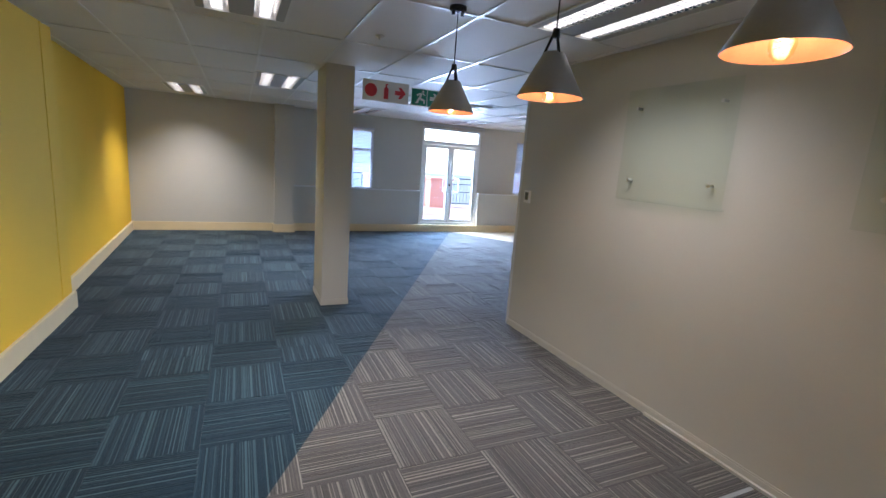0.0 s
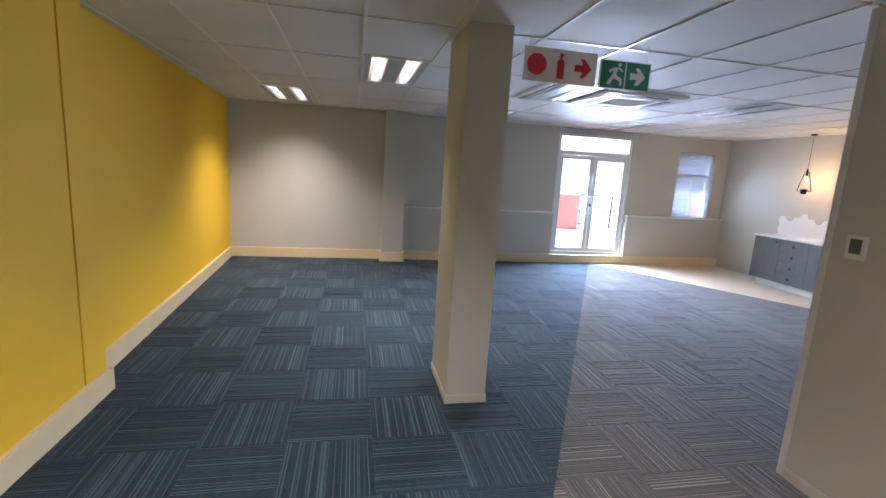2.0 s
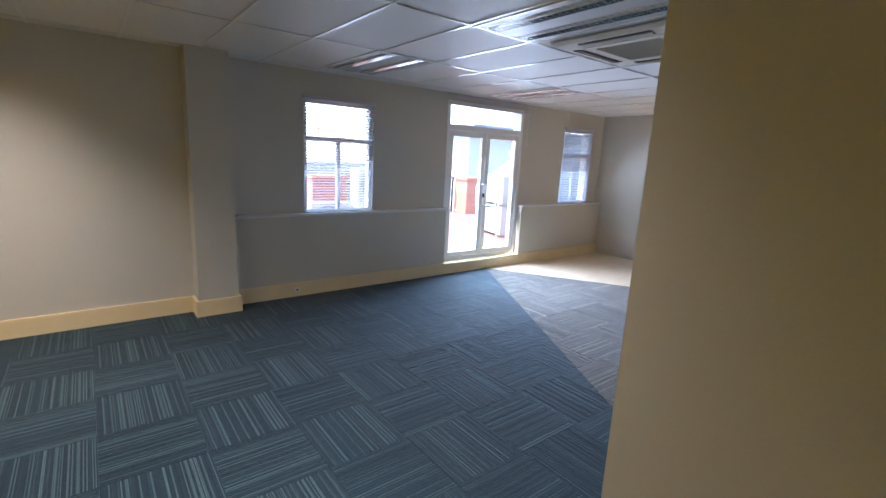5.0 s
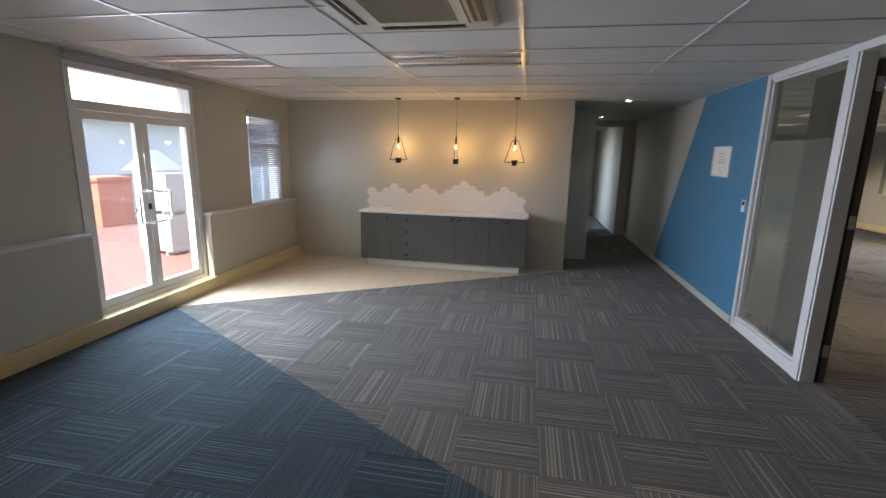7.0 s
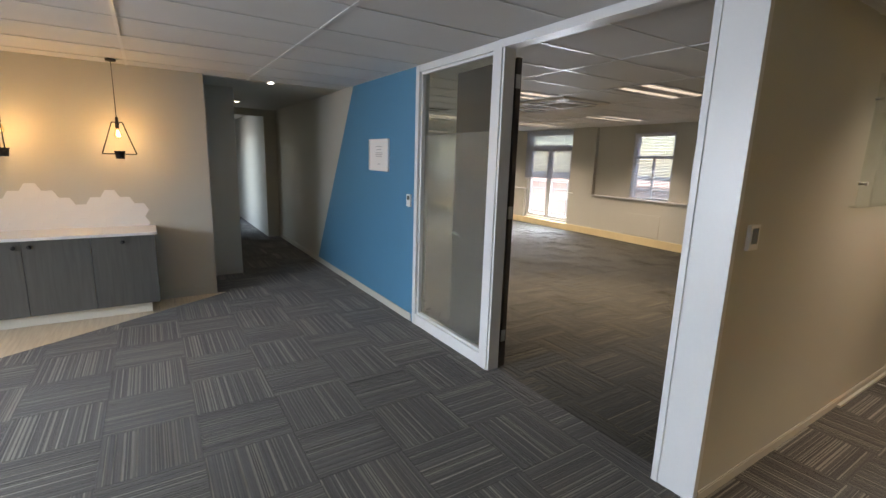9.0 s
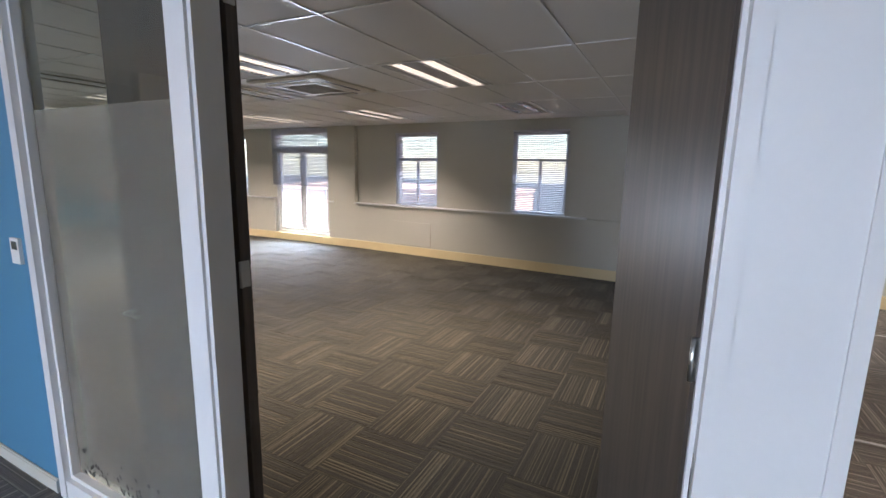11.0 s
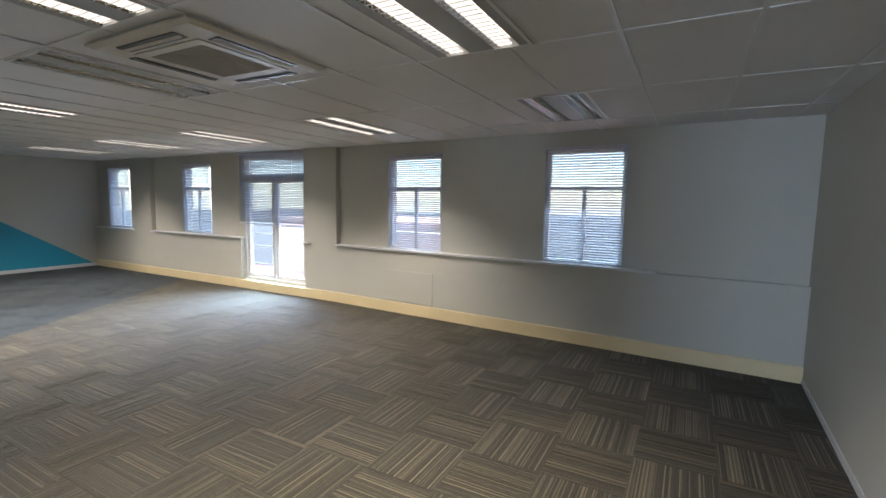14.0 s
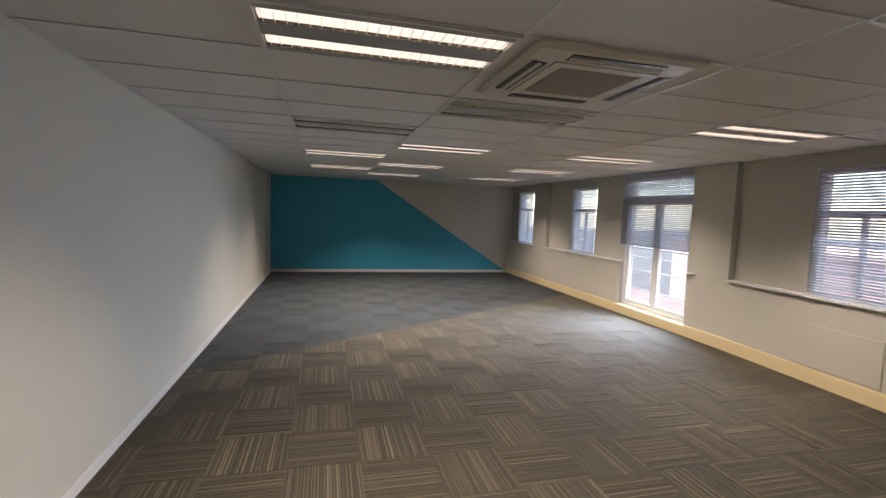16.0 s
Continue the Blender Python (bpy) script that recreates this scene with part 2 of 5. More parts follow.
dark_wood = brushed_wood("dark stained wood", (0.055, 0.045, 0.038), (0.115, 0.09, 0.072), (30.0, 30.0, 2.0), 0.35)
vinyl = brushed_wood("pale oak vinyl", (0.56, 0.44, 0.30), (0.69, 0.57, 0.41), (3.0, 40.0, 10.0), 0.4)
counter_white = material("white solid surface", (0.80, 0.80, 0.79), 0.25, grain=0.02, scale=90, stain=0.03)
hex_white = material("glazed white tile", (0.80, 0.79, 0.78), 0.2, grain=0.02, scale=60, stain=0.04)
paper = material("paper", (0.78, 0.77, 0.74), 0.7, grain=0.02, scale=90, stain=0.03)
ink = material("grey ink", (0.33, 0.33, 0.34), 0.7, grain=0.05, scale=90)
film_mark = material("dark film marks", (0.055, 0.055, 0.048), 0.6, grain=0.1, scale=90)
red_ink = material("red sign ink", (0.62, 0.04, 0.06), 0.5, grain=0.04, scale=60)
green_ink = material("green sign ink", (0.015, 0.22, 0.13), 0.5, grain=0.04, scale=60)
acrylic = material("white acrylic", (0.78, 0.76, 0.72), 0.35, grain=0.03, scale=60, stain=0.05)
slat_white = material("aluminium blind slat", (0.50, 0.51, 0.54), 0.4, grain=0.03, scale=60, stain=0.05)
sn = slat_white.node_tree
tl = sn.nodes.new("ShaderNodeBsdfTranslucent")
tl.inputs[0].default_value = (0.80, 0.84, 0.90, 1)
ms = sn.nodes.new("ShaderNodeMixShader")
ms.inputs[0].default_value = 0.33
sn.links.new(sn.nodes["Principled BSDF"].outputs[0], ms.inputs[1])
sn.links.new(tl.outputs[0], ms.inputs[2])
sn.links.new(ms.outputs[0], sn.nodes["Material Output"].inputs[0])
clear_glass = glass("window glass")
board_glass = glass("writing board glass", (0.955, 0.98, 0.965), mixin=0.05)
bulb_glass = glass("bulb glass", (1.0, 0.88, 0.70))
# One greige tile in two copies, each room's light level put into its colour.
carpet_grey = carpet("grey-brown carpet", (0.058, 0.055, 0.050), (0.112, 0.105, 0.095), (0.14, 0.128, 0.107))
carpet_brown_dimmed = carpet("dimmed olive-brown carpet", (0.023, 0.020, 0.013), (0.046, 0.040, 0.027), (0.088, 0.078, 0.052))
carpet_blue = carpet("petrol blue carpet", (0.0055, 0.0165, 0.026), (0.011, 0.031, 0.046), (0.027, 0.054, 0.068))
carpet_slate = carpet("slate carpet", (0.008, 0.013, 0.016), (0.017, 0.024, 0.028), (0.03, 0.038, 0.043))
yarn_grey = carpet("grey-brown light yarn", (0.17, 0.158, 0.137), (0.27, 0.25, 0.215), (0.32, 0.30, 0.26))
yarn_brown_dimmed = carpet("dimmed olive-brown light yarn", (0.078, 0.067, 0.042), (0.135, 0.116, 0.074), (0.175, 0.15, 0.098))
yarn_blue = carpet("petrol blue light yarn", (0.032, 0.062, 0.074), (0.062, 0.106, 0.120), (0.085, 0.135, 0.15))
yarn_slate = carpet("slate light yarn", (0.018, 0.025, 0.029), (0.034, 0.043, 0.048), (0.05, 0.06, 0.066))
terracotta = material("terracotta paving", (0.24, 0.125, 0.105), 0.6, grain=0.12, scale=30, stain=0.15, stain_scale=0.8, bump=0.2)
red_plaster = material("red painted plaster", (0.48, 0.20, 0.13), 0.7, grain=0.06, scale=50, stain=0.12, stain_scale=1.0, bump=0.3)
pink_plaster = material("salmon painted plaster", (0.62, 0.27, 0.21), 0.7, grain=0.05, scale=50, stain=0.1, stain_scale=0.5, bump=0.3)
# Salmon lightened to stand for glare, as this face lies in shade.
lightened_salmon = material("lightened salmon plaster", (0.74, 0.47, 0.38), 0.8, grain=0.05, scale=40, stain=0.1, stain_scale=0.5, bump=0.3)
pale_plaster = material("pale plaster", (0.52, 0.53, 0.53), 0.8, grain=0.04, scale=40, stain=0.08, stain_scale=0.5, bump=0.3)
slate_roof = material("grey roof sheet", (0.22, 0.24, 0.27), 0.6, grain=0.08, scale=30, stain=0.12, stain_scale=0.6)
tar = material("asphalt", (0.06, 0.06, 0.06), 0.9, grain=0.2, scale=60, stain=0.2, stain_scale=0.3, bump=0.4)
unit_metal = material("weathered grey sheet", (0.42, 0.43, 0.43), 0.5, 0.2, grain=0.06, scale=60, stain=0.12)
tube_on = emitter("lit tube with reflector glow", TUBE_C, 0.11)
led_on = emitter("lit downlight", (1.0, 0.93, 0.82), 2.0)
filament = emitter("glowing filament", (1.0, 0.55, 0.18), 8.0)
frost = material("frosted film", (0.76, 0.73, 0.66), 0.5, grain=0.05, scale=200, stain=0.1, stain_scale=2)
fb = frost.node_tree.nodes["Principled BSDF"]
fb.inputs["Transmission Weight"].default_value = 0.90
fb.inputs["Roughness"].default_value = 0.25
fb.inputs["IOR"].default_value = 1.1

# ---------- mesh helpers ----------


def box(bm, x0, x1, y0, y1, z0, z1, mi=0):
    x0, x1, y0, y1, z0, z1 = min(x0, x1), max(x0, x1), min(y0, y1), max(y0, y1), min(z0, z1), max(z0, z1)
    v = [bm.verts.new(p) for p in ((x0, y0, z0), (x1, y0, z0), (x1, y1, z0), (x0, y1, z0), (x0, y0, z1), (x1, y0, z1), (x1, y1, z1), (x0, y1, z1))]
    for q in ((0, 3, 2, 1), (4, 5, 6, 7), (0, 1, 5, 4), (1, 2, 6, 5), (2, 3, 7, 6), (3, 0, 4, 7)):
        bm.faces.new([v[i] for i in q]).material_index = mi
    return v


def bevelled(bm, w=0.004, seg=1):
    bmesh.ops.bevel(bm, geom=[e for e in bm.edges if e.is_manifold and e.calc_face_angle(0) > 0.5], offset=w, segments=seg, affect='EDGES', clamp_overlap=True)
    return bm


def bbox(x0, x1, y0, y1, z0, z1, w=0.004):
    bm = bmesh.new()
    box(bm, x0, x1, y0, y1, z0, z1)
    return bevelled(bm, w) if w else bm


def prism(bm, poly, axis, a, c, mi=0):
    """Extrudes a 2D polygon (counter-clockwise or not) along an axis from a to c. For x the polygon is (y, z); y: (x, z); z: (x, y)."""
    def at(p, d):
        return {"x": (d, p[0], p[1]), "y": (p[0], d, p[1]), "z": (p[0], p[1], d)}[axis]
    u, w = [bm.verts.new(at(p, a)) for p in poly], [bm.verts.new(at(p, c)) for p in poly]
    k = len(poly)
    fs = [bm.faces.new(u), bm.faces.new(w[::-1])] + [bm.faces.new((u[i], w[i], w[(i + 1) % k], u[(i + 1) % k])) for i in range(k)]
    for f in fs:
        f.material_index = mi
    bmesh.ops.recalc_face_normals(bm, faces=fs)
    return bm


def lathe(bm, prof, cx=0, cy=0, seg=24, mi=0):
    """Turns a profile of (radius, z) about a vertical axis."""
    rings = []
    for r, z in prof:
        rings.append([bm.verts.new((cx + r * math.cos(2 * math.pi * i / seg), cy + r * math.sin(2 * math.pi * i / seg), z)) for i in range(seg)])
    for a, c in zip(rings, rings[1:]):
        for i in range(seg):
            f = bm.faces.new((a[i], a[(i + 1) % seg], c[(i + 1) % seg], c[i]))
            f.smooth, f.material_index = True, mi
    return bm


def rod(bm, p, q, r, seg=8, mi=0):
    p, q = Vector(p), Vector(q)
    d = q - p
    m = Matrix.Translation((p + q) / 2) @ d.to_track_quat('Z', 'Y').to_matrix().to_4x4()
    res = bmesh.ops.create_cone(bm, cap_ends=True, segments=seg, radius1=r, radius2=r, depth=d.length, matrix=m)
    for v in res["verts"]:
        for f in v.link_faces:
            f.material_index = mi
            f.smooth = len(f.verts) == 4
    return bm


def cut(poly, line, keep):
    """Keeps the part of a 2D polygon to the left (+1) or right (-1) of a line."""
    (ax, ay), (bx, by) = line
    def side(p):
        return keep * ((bx - ax) * (p[1] - ay) - (by - ay) * (p[0] - ax))
    out = []
    for p, q in zip(poly, poly[1:] + poly[:1]):
        a, c = side(p), side(q)
        if a >= 0:
            out.append(p)
        if a * c < 0:
            t = a / (a - c)
            out.append((p[0] + t * (q[0] - p[0]), p[1] + t * (q[1] - p[1])))
    return out


def mesh_of(bm, mats, name):
    me = bpy.data.meshes.new(name)
    bm.to_mesh(me)
    bm.free()
    for m in mats if isinstance(mats, (list, tuple)) else [mats]:
        me.materials.append(m)
    return me


def part(name, bm, mats, parent=None, label=""):
    ob = new(name, mesh_of(bm, mats, name))
    ob.parent = parent
    if label:
        ob["label"] = label
    return ob


def thing(name, label, category, at=(0, 0, 0), turn=0.0, group=""):
    ob = new(name)
    ob.matrix_basis = pose(*at, 0, 0, turn)
    return tagged(ob, label, category, group)


def structure(name, bm, mats, label, category="wall"):
    return tagged(part(name, bm, mats), label, category, kind="structure")


# ---------- the plan ----------
CEIL = 2.57
TOP = CEIL + 0.10
NY, SY = 10.03, -2.93            # inner faces of the window walls below the sills
REC = 0.10                        # depth of the niches above the sills
SILL = 0.95
XW, XW2 = -1.86, -1.49            # west wall: far and near parts
XE = 7.70                         # wall behind the counter
PX0, PX1 = 2.66, 2.88             # wall between the open office and the large room
PY0, PY1 = 3.82, 3.90             # glazed partition
EX = 16.85                        # far wall of the large room
CY1 = 5.54                        # end of the counter wall, corridor side


def wall_with_holes(bm, axis, a, c, u0, u1, z0, z1, holes, mi=0):
    """A wall slab between a and c across, from u0 to u1 along, with rectangular holes (u0, u1, z0, z1)."""
    def put(p0, p1, q0, q1):
        if p1 - p0 > 1e-4 and q1 - q0 > 1e-4:
            if axis == "x":
                box(bm, a, c, p0, p1, q0, q1, mi)
            else:
                box(bm, p0, p1, a, c, q0, q1, mi)
    at = u0
    for h0, h1, k0, k1 in sorted(holes):
        put(at, h0, z0, z1)
        put(h0, h1, z0, k0)
        put(h0, h1, k1, z1)
        at = h1
    put(at, u1, z0, z1)


W2 = (1.87, 2.77, 0.96, 2.275)
W3 = (6.55, 7.37, 0.96, 2.275)
DN = (3.94, 5.48, 0.16, 2.475)
SB = [(4.60, 5.55, 0.972, 2.36), (7.09, 8.05, 0.962, 2.37), (12.46, 13.38, 0.975, 2.38), (15.41, 16.32, 0.985, 2.38)]
DS = (9.80, 11.47, 0.16, 2.48)
SA = (1.80, 2.60, 0.98, 2.40)

# north wall
bm = bmesh.new()
wall_with_holes(bm, "y", NY + REC, NY + 0.30, XW - 0.2, XE + 0.2, 0, TOP, [W2, W3, DN])
box(bm, XW - 0.2, 0.70, NY, NY + REC, 0, TOP)
box(bm, 1.02, DN[0] - 0.02, NY, NY + REC, 0, SILL)
box(bm, DN[1] + 0.02, XE + 0.1, NY, NY + REC, 0, SILL)
box(bm, DN[0] - 0.02, DN[1] + 0.02, NY, NY + REC, 0, 0.15)
box(bm, 0.66, 1.03, 9.82, NY + REC, 0, TOP)
structure("wall_north", bm, wall_paint, "warm grey painted window wall with niches above the sills")

# south wall, one length behind both rooms
SWING = Matrix.Translation((9.08, SY, 0)) @ Matrix.Rotation(radians(-3.2), 4, 'Z') @ Matrix.Translation((-9.08, -SY, 0))
bm = bmesh.new()
wall_with_holes(bm, "y", SY - 0.30, SY - REC, 2.70, 9.09, 0, TOP, SB[:2])
box(bm, 2.70, 9.085, SY - REC, SY, 0, SILL)
ob = structure("wall_south_bay", bm, wall_paint, "warm grey painted window wall with a niche above the sill")
ob.matrix_basis = SWING
bm = bmesh.new()
wall_with_holes(bm, "y", SY - 0.30, SY - REC, XW2 - 0.2, 2.76, 0, TOP, [SA])
wall_with_holes(bm, "y", SY - 0.30, SY - REC, 9.09, EX + 0.2, 0, TOP, SB[2:] + [DS])
for x0, x1 in ((1.30, 2.76), (11.47, 14.44), (15.13, EX + 0.1)):
    box(bm, x0, x1, SY - REC, SY, 0, SILL)
box(bm, DS[0], DS[1] + 0.02, SY - REC, SY, 0, 0.15)
for x0, x1 in ((XW2 - 0.1, 1.30), (9.08, DS[0]), (14.44, 15.13)):
    box(bm, x0, x1, SY - REC, SY, 0, TOP)
structure("wall_south", bm, wall_paint, "warm grey painted window wall with piers and niches")

# west wall, yellow
bm = bmesh.new()
prism(bm, [(XW - 0.4, 5.2), (XW + 0.22, 5.25), (XW - 0.004, NY + 0.1), (XW - 0.4, NY + 0.1)], "z", 0, TOP)
box(bm, XW - 0.25, XW2, SY - 0.3, 4.985, 0, TOP)
box(bm, XW - 0.25, XW2, 5.005, 5.25, 0, TOP)
box(bm, XW - 0.25, XW2 - 0.014, 4.985, 5.005, 0, TOP)
structure("wall_west", bm, yellow_paint, "bright yellow painted wall with a step and a vertical joint")

# wall behind the counter, and the corridor
bm = bmesh.new()
box(bm, XE, XE + 0.15, CY1, NY + REC, 0, TOP)
structure("wall_east", bm, wall_paint, "warm grey painted wall behind the counter")
bm = bmesh.new()
wall_with_holes(bm, "y", 5.10, 5.25, 8.60, 15.6, 0, TOP, [(12.5, 13.9, 0.15, 2.3)])
box(bm, 8.60, 8.72, 5.25, 6.1, 0, TOP)
box(bm, XE + 0.15, 8.72, 6.1, 6.2, 0, TOP)
box(bm, 15.5, 15.65, PY1 - 0.1, 5.25, 0, TOP)
box(bm, 11.52, 15.5, PY1, 4.13, 0, TOP)
# North nib added to keep corridor daylight off the wall before it.
box(bm, 11.52, 11.64, 4.98, 5.10, 0, TOP)
box(bm, 11.52, 11.64, 4.13, 4.98, 2.44, TOP)
structure("wall_corridor", bm, wall_paint, "grey painted corridor wall")

# wall between the rooms, partition and far wall
bm = bmesh.new()
prism(bm, [(PX0, SY - REC), (PX1 - 0.02, SY - REC), (PX1 + 0.14, 1.6), (PX1 + 0.10, 2.9), (PX1 - 0.01, PY1 - 0.02), (PX0, PY1 - 0.02)], "z", 0, TOP)
structure("wall_boards", bm, wall_paint, "warm grey painted wall between two offices")
bm = bmesh.new()
box(bm, 5.66, EX + 0.2, PY0, PY1 - 0.006, 0, TOP)
structure("wall_partition", bm, wall_paint, "warm grey painted partition wall")
bm = bmesh.new()
prism(bm, [(5.66, 0), (8.93, 0), (7.30, CEIL), (5.66, CEIL)], "y", PY1 - 0.006, PY1)
structure("wall_accent_blue", bm, blue_paint, "blue painted slanting panel on the partition")
bm = bmesh.new()
box(bm, EX + 0.006, EX + 0.2, SY - 0.2, PY0 + 0.1, 0, TOP)
structure("wall_far", bm, wall_paint, "warm grey painted end wall")
bm = bmesh.new()
prism(bm, [(PY0 + 0.01, 0), (PY0 + 0.01, CEIL), (1.07, CEIL), (SY + 0.03, 0.03), (SY + 0.03, 0)], "x", EX, EX + 0.006)
structure("wall_accent_teal", bm, teal_paint, "teal painted slanting panel on the end wall")
bm = bmesh.new()
box(bm, 0.835, 1.125, 4.875, 5.45, 0, TOP)
structure("column", bevelled(bm, 0.006), wall_paint, "grey painted square concrete column", "column")

# fittings: place, and whether lit
FITTINGS = ((0.50, 6.65, True), (-0.78, 8.88, True), (0.04, 3.02, True), (2.03, 2.02, True), (0.9, -1.7, True),
            (2.32, 6.85, False), (2.25, 9.2, False), (4.66, 9.25, False), (4.73, 6.85, False),
            (6.4, 2.13, True), (8.8, 2.13, False), (11.14, 2.13, True), (13.45, 2.13, True),
            (7.6, 0.93, False), (9.92, 0.93, True), (12.33, 0.93, True), (14.6, 0.93, True),
            (7.5, -1.45, True), (9.82, -1.45, True), (11.97, -1.45, True), (14.32, -1.45, True),
            (5.04, 0.95, True), (5.0, -1.45, False))

# ---------- ceilings: boards in a steel grid ----------


def without(rects, hole):
    """Rectangles (x0, x1, y0, y1) less a rectangular hole."""
    out = []
    h0, h1, k0, k1 = hole
    for x0, x1, y0, y1 in rects:
        if h0 >= x1 or h1 <= x0 or k0 >= y1 or k1 <= y0:
            out.append((x0, x1, y0, y1))
            continue
        a, c = max(x0, h0), min(x1, h1)
        out += [q for q in ((x0, a, y0, y1), (c, x1, y0, y1), (a, c, y0, max(y0, k0)), (a, c, min(y1, k1), y1)) if q[1] - q[0] > 1e-3 and q[3] - q[2] > 1e-3]
    return out



def ceiling(name, x0, x1, y0, y1, gx, gy, label):
    bm = bmesh.new()
    box(bm, x0 - 0.1, x1 + 0.1, y0 - 0.1, y1 + 0.1, CEIL + 0.03, CEIL + 0.12)
    holes = [(x - 0.29, x + 0.29, y - 0.59, y + 0.59) for x, y, _ in FITTINGS]
    xs = [gx + 0.6 * i for i in range(-40, 60) if x0 < gx + 0.6 * i < x1]
    ys = [gy + 1.2 * i for i in range(-20, 30) if y0 < gy + 1.2 * i < y1]
    ax, ay = [x0] + xs + [x1], [y0] + ys + [y1]
    for p, q in zip(ax, ax[1:]):
        for r, s in zip(ay, ay[1:]):
            d = random.uniform(0.0, 0.0016)
            cells = [(p + 0.004, q - 0.004, r + 0.004, s - 0.004)]
            for h in holes:
                cells = without(cells, h)
            for cell in cells:
                box(bm, *cell, CEIL + 0.006 + d, CEIL + 0.029)
    for p in xs:
        cells = [(p - 0.012, p + 0.012, y0, y1)]
        for h in holes:
            cells = without(cells, h)
        for cell in cells:
            box(bm, *cell, CEIL, CEIL + 0.005, 1)
    for r in ys:
        cells = [(x0, x1, r - 0.012, r + 0.012)]
        for h in holes:
            cells = without(cells, h)
        for cell in cells:
            box(bm, *cell, CEIL + 0.0005, CEIL + 0.0055, 1)
    return structure(name, bm, [tile_board, tbar], label, "ceiling")


ceiling("ceiling_office", XW, XE + 0.1, PY1 - 0.01, NY + REC, 0.2, 6.25, "white suspended ceiling boards in a steel grid")
ceiling("ceiling_office_south", XW, PX0 + 0.02, SY - REC, PY1 - 0.02, 0.2, 6.25, "white suspended ceiling boards in a steel grid")
ceiling("ceiling_large_room", PX1 - 0.02, EX + 0.05, SY - REC, PY0 + 0.05, 0.1, 1.53, "white suspended ceiling boards in a steel grid")
bm = bmesh.new()
box(bm, XE + 0.1, 15.6, PY1 - 0.05, 6.2, CEIL, CEIL + 0.1)
structure("ceiling_corridor", bm, wall_paint, "plain grey plaster corridor ceiling", "ceiling")

# ---------- skirtings, sills, trims ----------


def skirting(name, runs, h=0.155, mat=None, d=0.03):
    """runs: (x0, x1, y0, y1) footprints; a rounded top edge."""
    bm = bmesh.new()
    for x0, x1, y0, y1 in runs:
        b2 = bmesh.new()
        box(b2, x0, x1, y0, y1, 0, h)
        ex, ey = (min(0.004, (b - a) / 4) if b - a < 0.06 else 0.0 for a, b in ((x0, x1), (y0, y1)))
        box(b2, x0 + ex, x1 - ex, y0 + ey, y1 - ey, h, h + 0.012)
        me = bpy.data.meshes.new("t")
        bevelled(b2, 0.003).to_mesh(me)
        b2.free()
        bm.from_mesh(me)
        bpy.data.meshes.remove(me)
    return structure(name, bm, mat or cream, "painted skirting board", "skirting")


skirting("baseboard_north", [(XW, 0.63, 10.0, NY), (0.63, 0.66, 9.82, NY), (0.63, 1.06, 9.79, 9.82), (1.03, 1.06, 9.82, NY), (1.06, 3.92, 10.0, NY), (5.50, XE, 10.0, NY)])
skirting("baseboard_south", [(9.085, 9.78, SY, SY + 0.03), (11.49, EX, SY, SY + 0.03), (1.32, PX0, SY, SY + 0.03), (XW2, 1.28, SY, SY + 0.06)])
skirting("baseboard_south_bay", [(PX1 - 0.1, 9.085, SY, SY + 0.03)]).matrix_basis = SWING
skirting("baseboard_west", [(XW2, XW2 + 0.03, SY, 5.25), (XW + 0.22, XW2 + 0.03, 5.25, 5.28)], 0.155)
bm = bmesh.new()
prism(bm, [(XW + 0.17, 5.27), (XW + 0.251, 5.27), (XW + 0.030, 10.0), (XW - 0.05, 10.0)], "z", 0, 0.155)
prism(bm, [(XW + 0.17, 5.27), (XW + 0.246, 5.27), (XW + 0.025, 10.0), (XW - 0.05, 10.0)], "z", 0.155, 0.167)
structure("baseboard_west_far", bm, cream, "cream painted skirting board", "skirting")
skirting("baseboard_inner", [(PX0 - 0.010, PX0, SY + 0.03, PY1 - 0.02)], 0.055, wall_paint)
bm = bmesh.new()
prism(bm, [(PX1 - 0.03, SY + 0.03), (PX1 - 0.008, SY + 0.03), (PX1 + 0.150, 1.6), (PX1 + 0.13, 1.6)], "z", 0, 0.06)
prism(bm, [(PX1 + 0.13, 1.6), (PX1 + 0.150, 1.6), (PX1 + 0.11, 2.9), (PX1 + 0.09, 2.9)], "z", 0, 0.06)
structure("baseboard_large_room_west", bm, white_paint, "white painted low skirting", "skirting")
skirting("baseboard_partition", [(5.70, 11.52, PY1, PY1 + 0.014), (XE - 0.014, XE, CY1, NY - 0.03), (8.586, 8.60, 5.10, 5.5)], 0.07, wall_paint)
skirting("baseboard_large_room", [(5.70, EX, PY0 - 0.014, PY0), (EX - 0.014, EX, SY + 0.03, PY0)], 0.07, white_paint)
skirting("baseboard_column", [(0.827, 1.133, 4.867, 4.875), (0.827, 0.835, 4.875, 5.45), (1.125, 1.133, 4.875, 5.45), (0.827, 1.133, 5.45, 5.458)], 0.055, wall_paint)


def sill(name, x0, x1, wall, out):
    y0, y1 = (wall - out * 0.035, wall + out * REC)
    b2 = bbox(x0, x1, min(y0, y1), max(y0, y1), SILL, SILL + 0.026, 0.007)
    return structure(name, b2, white_paint, "white painted window sill ledge", "sill")


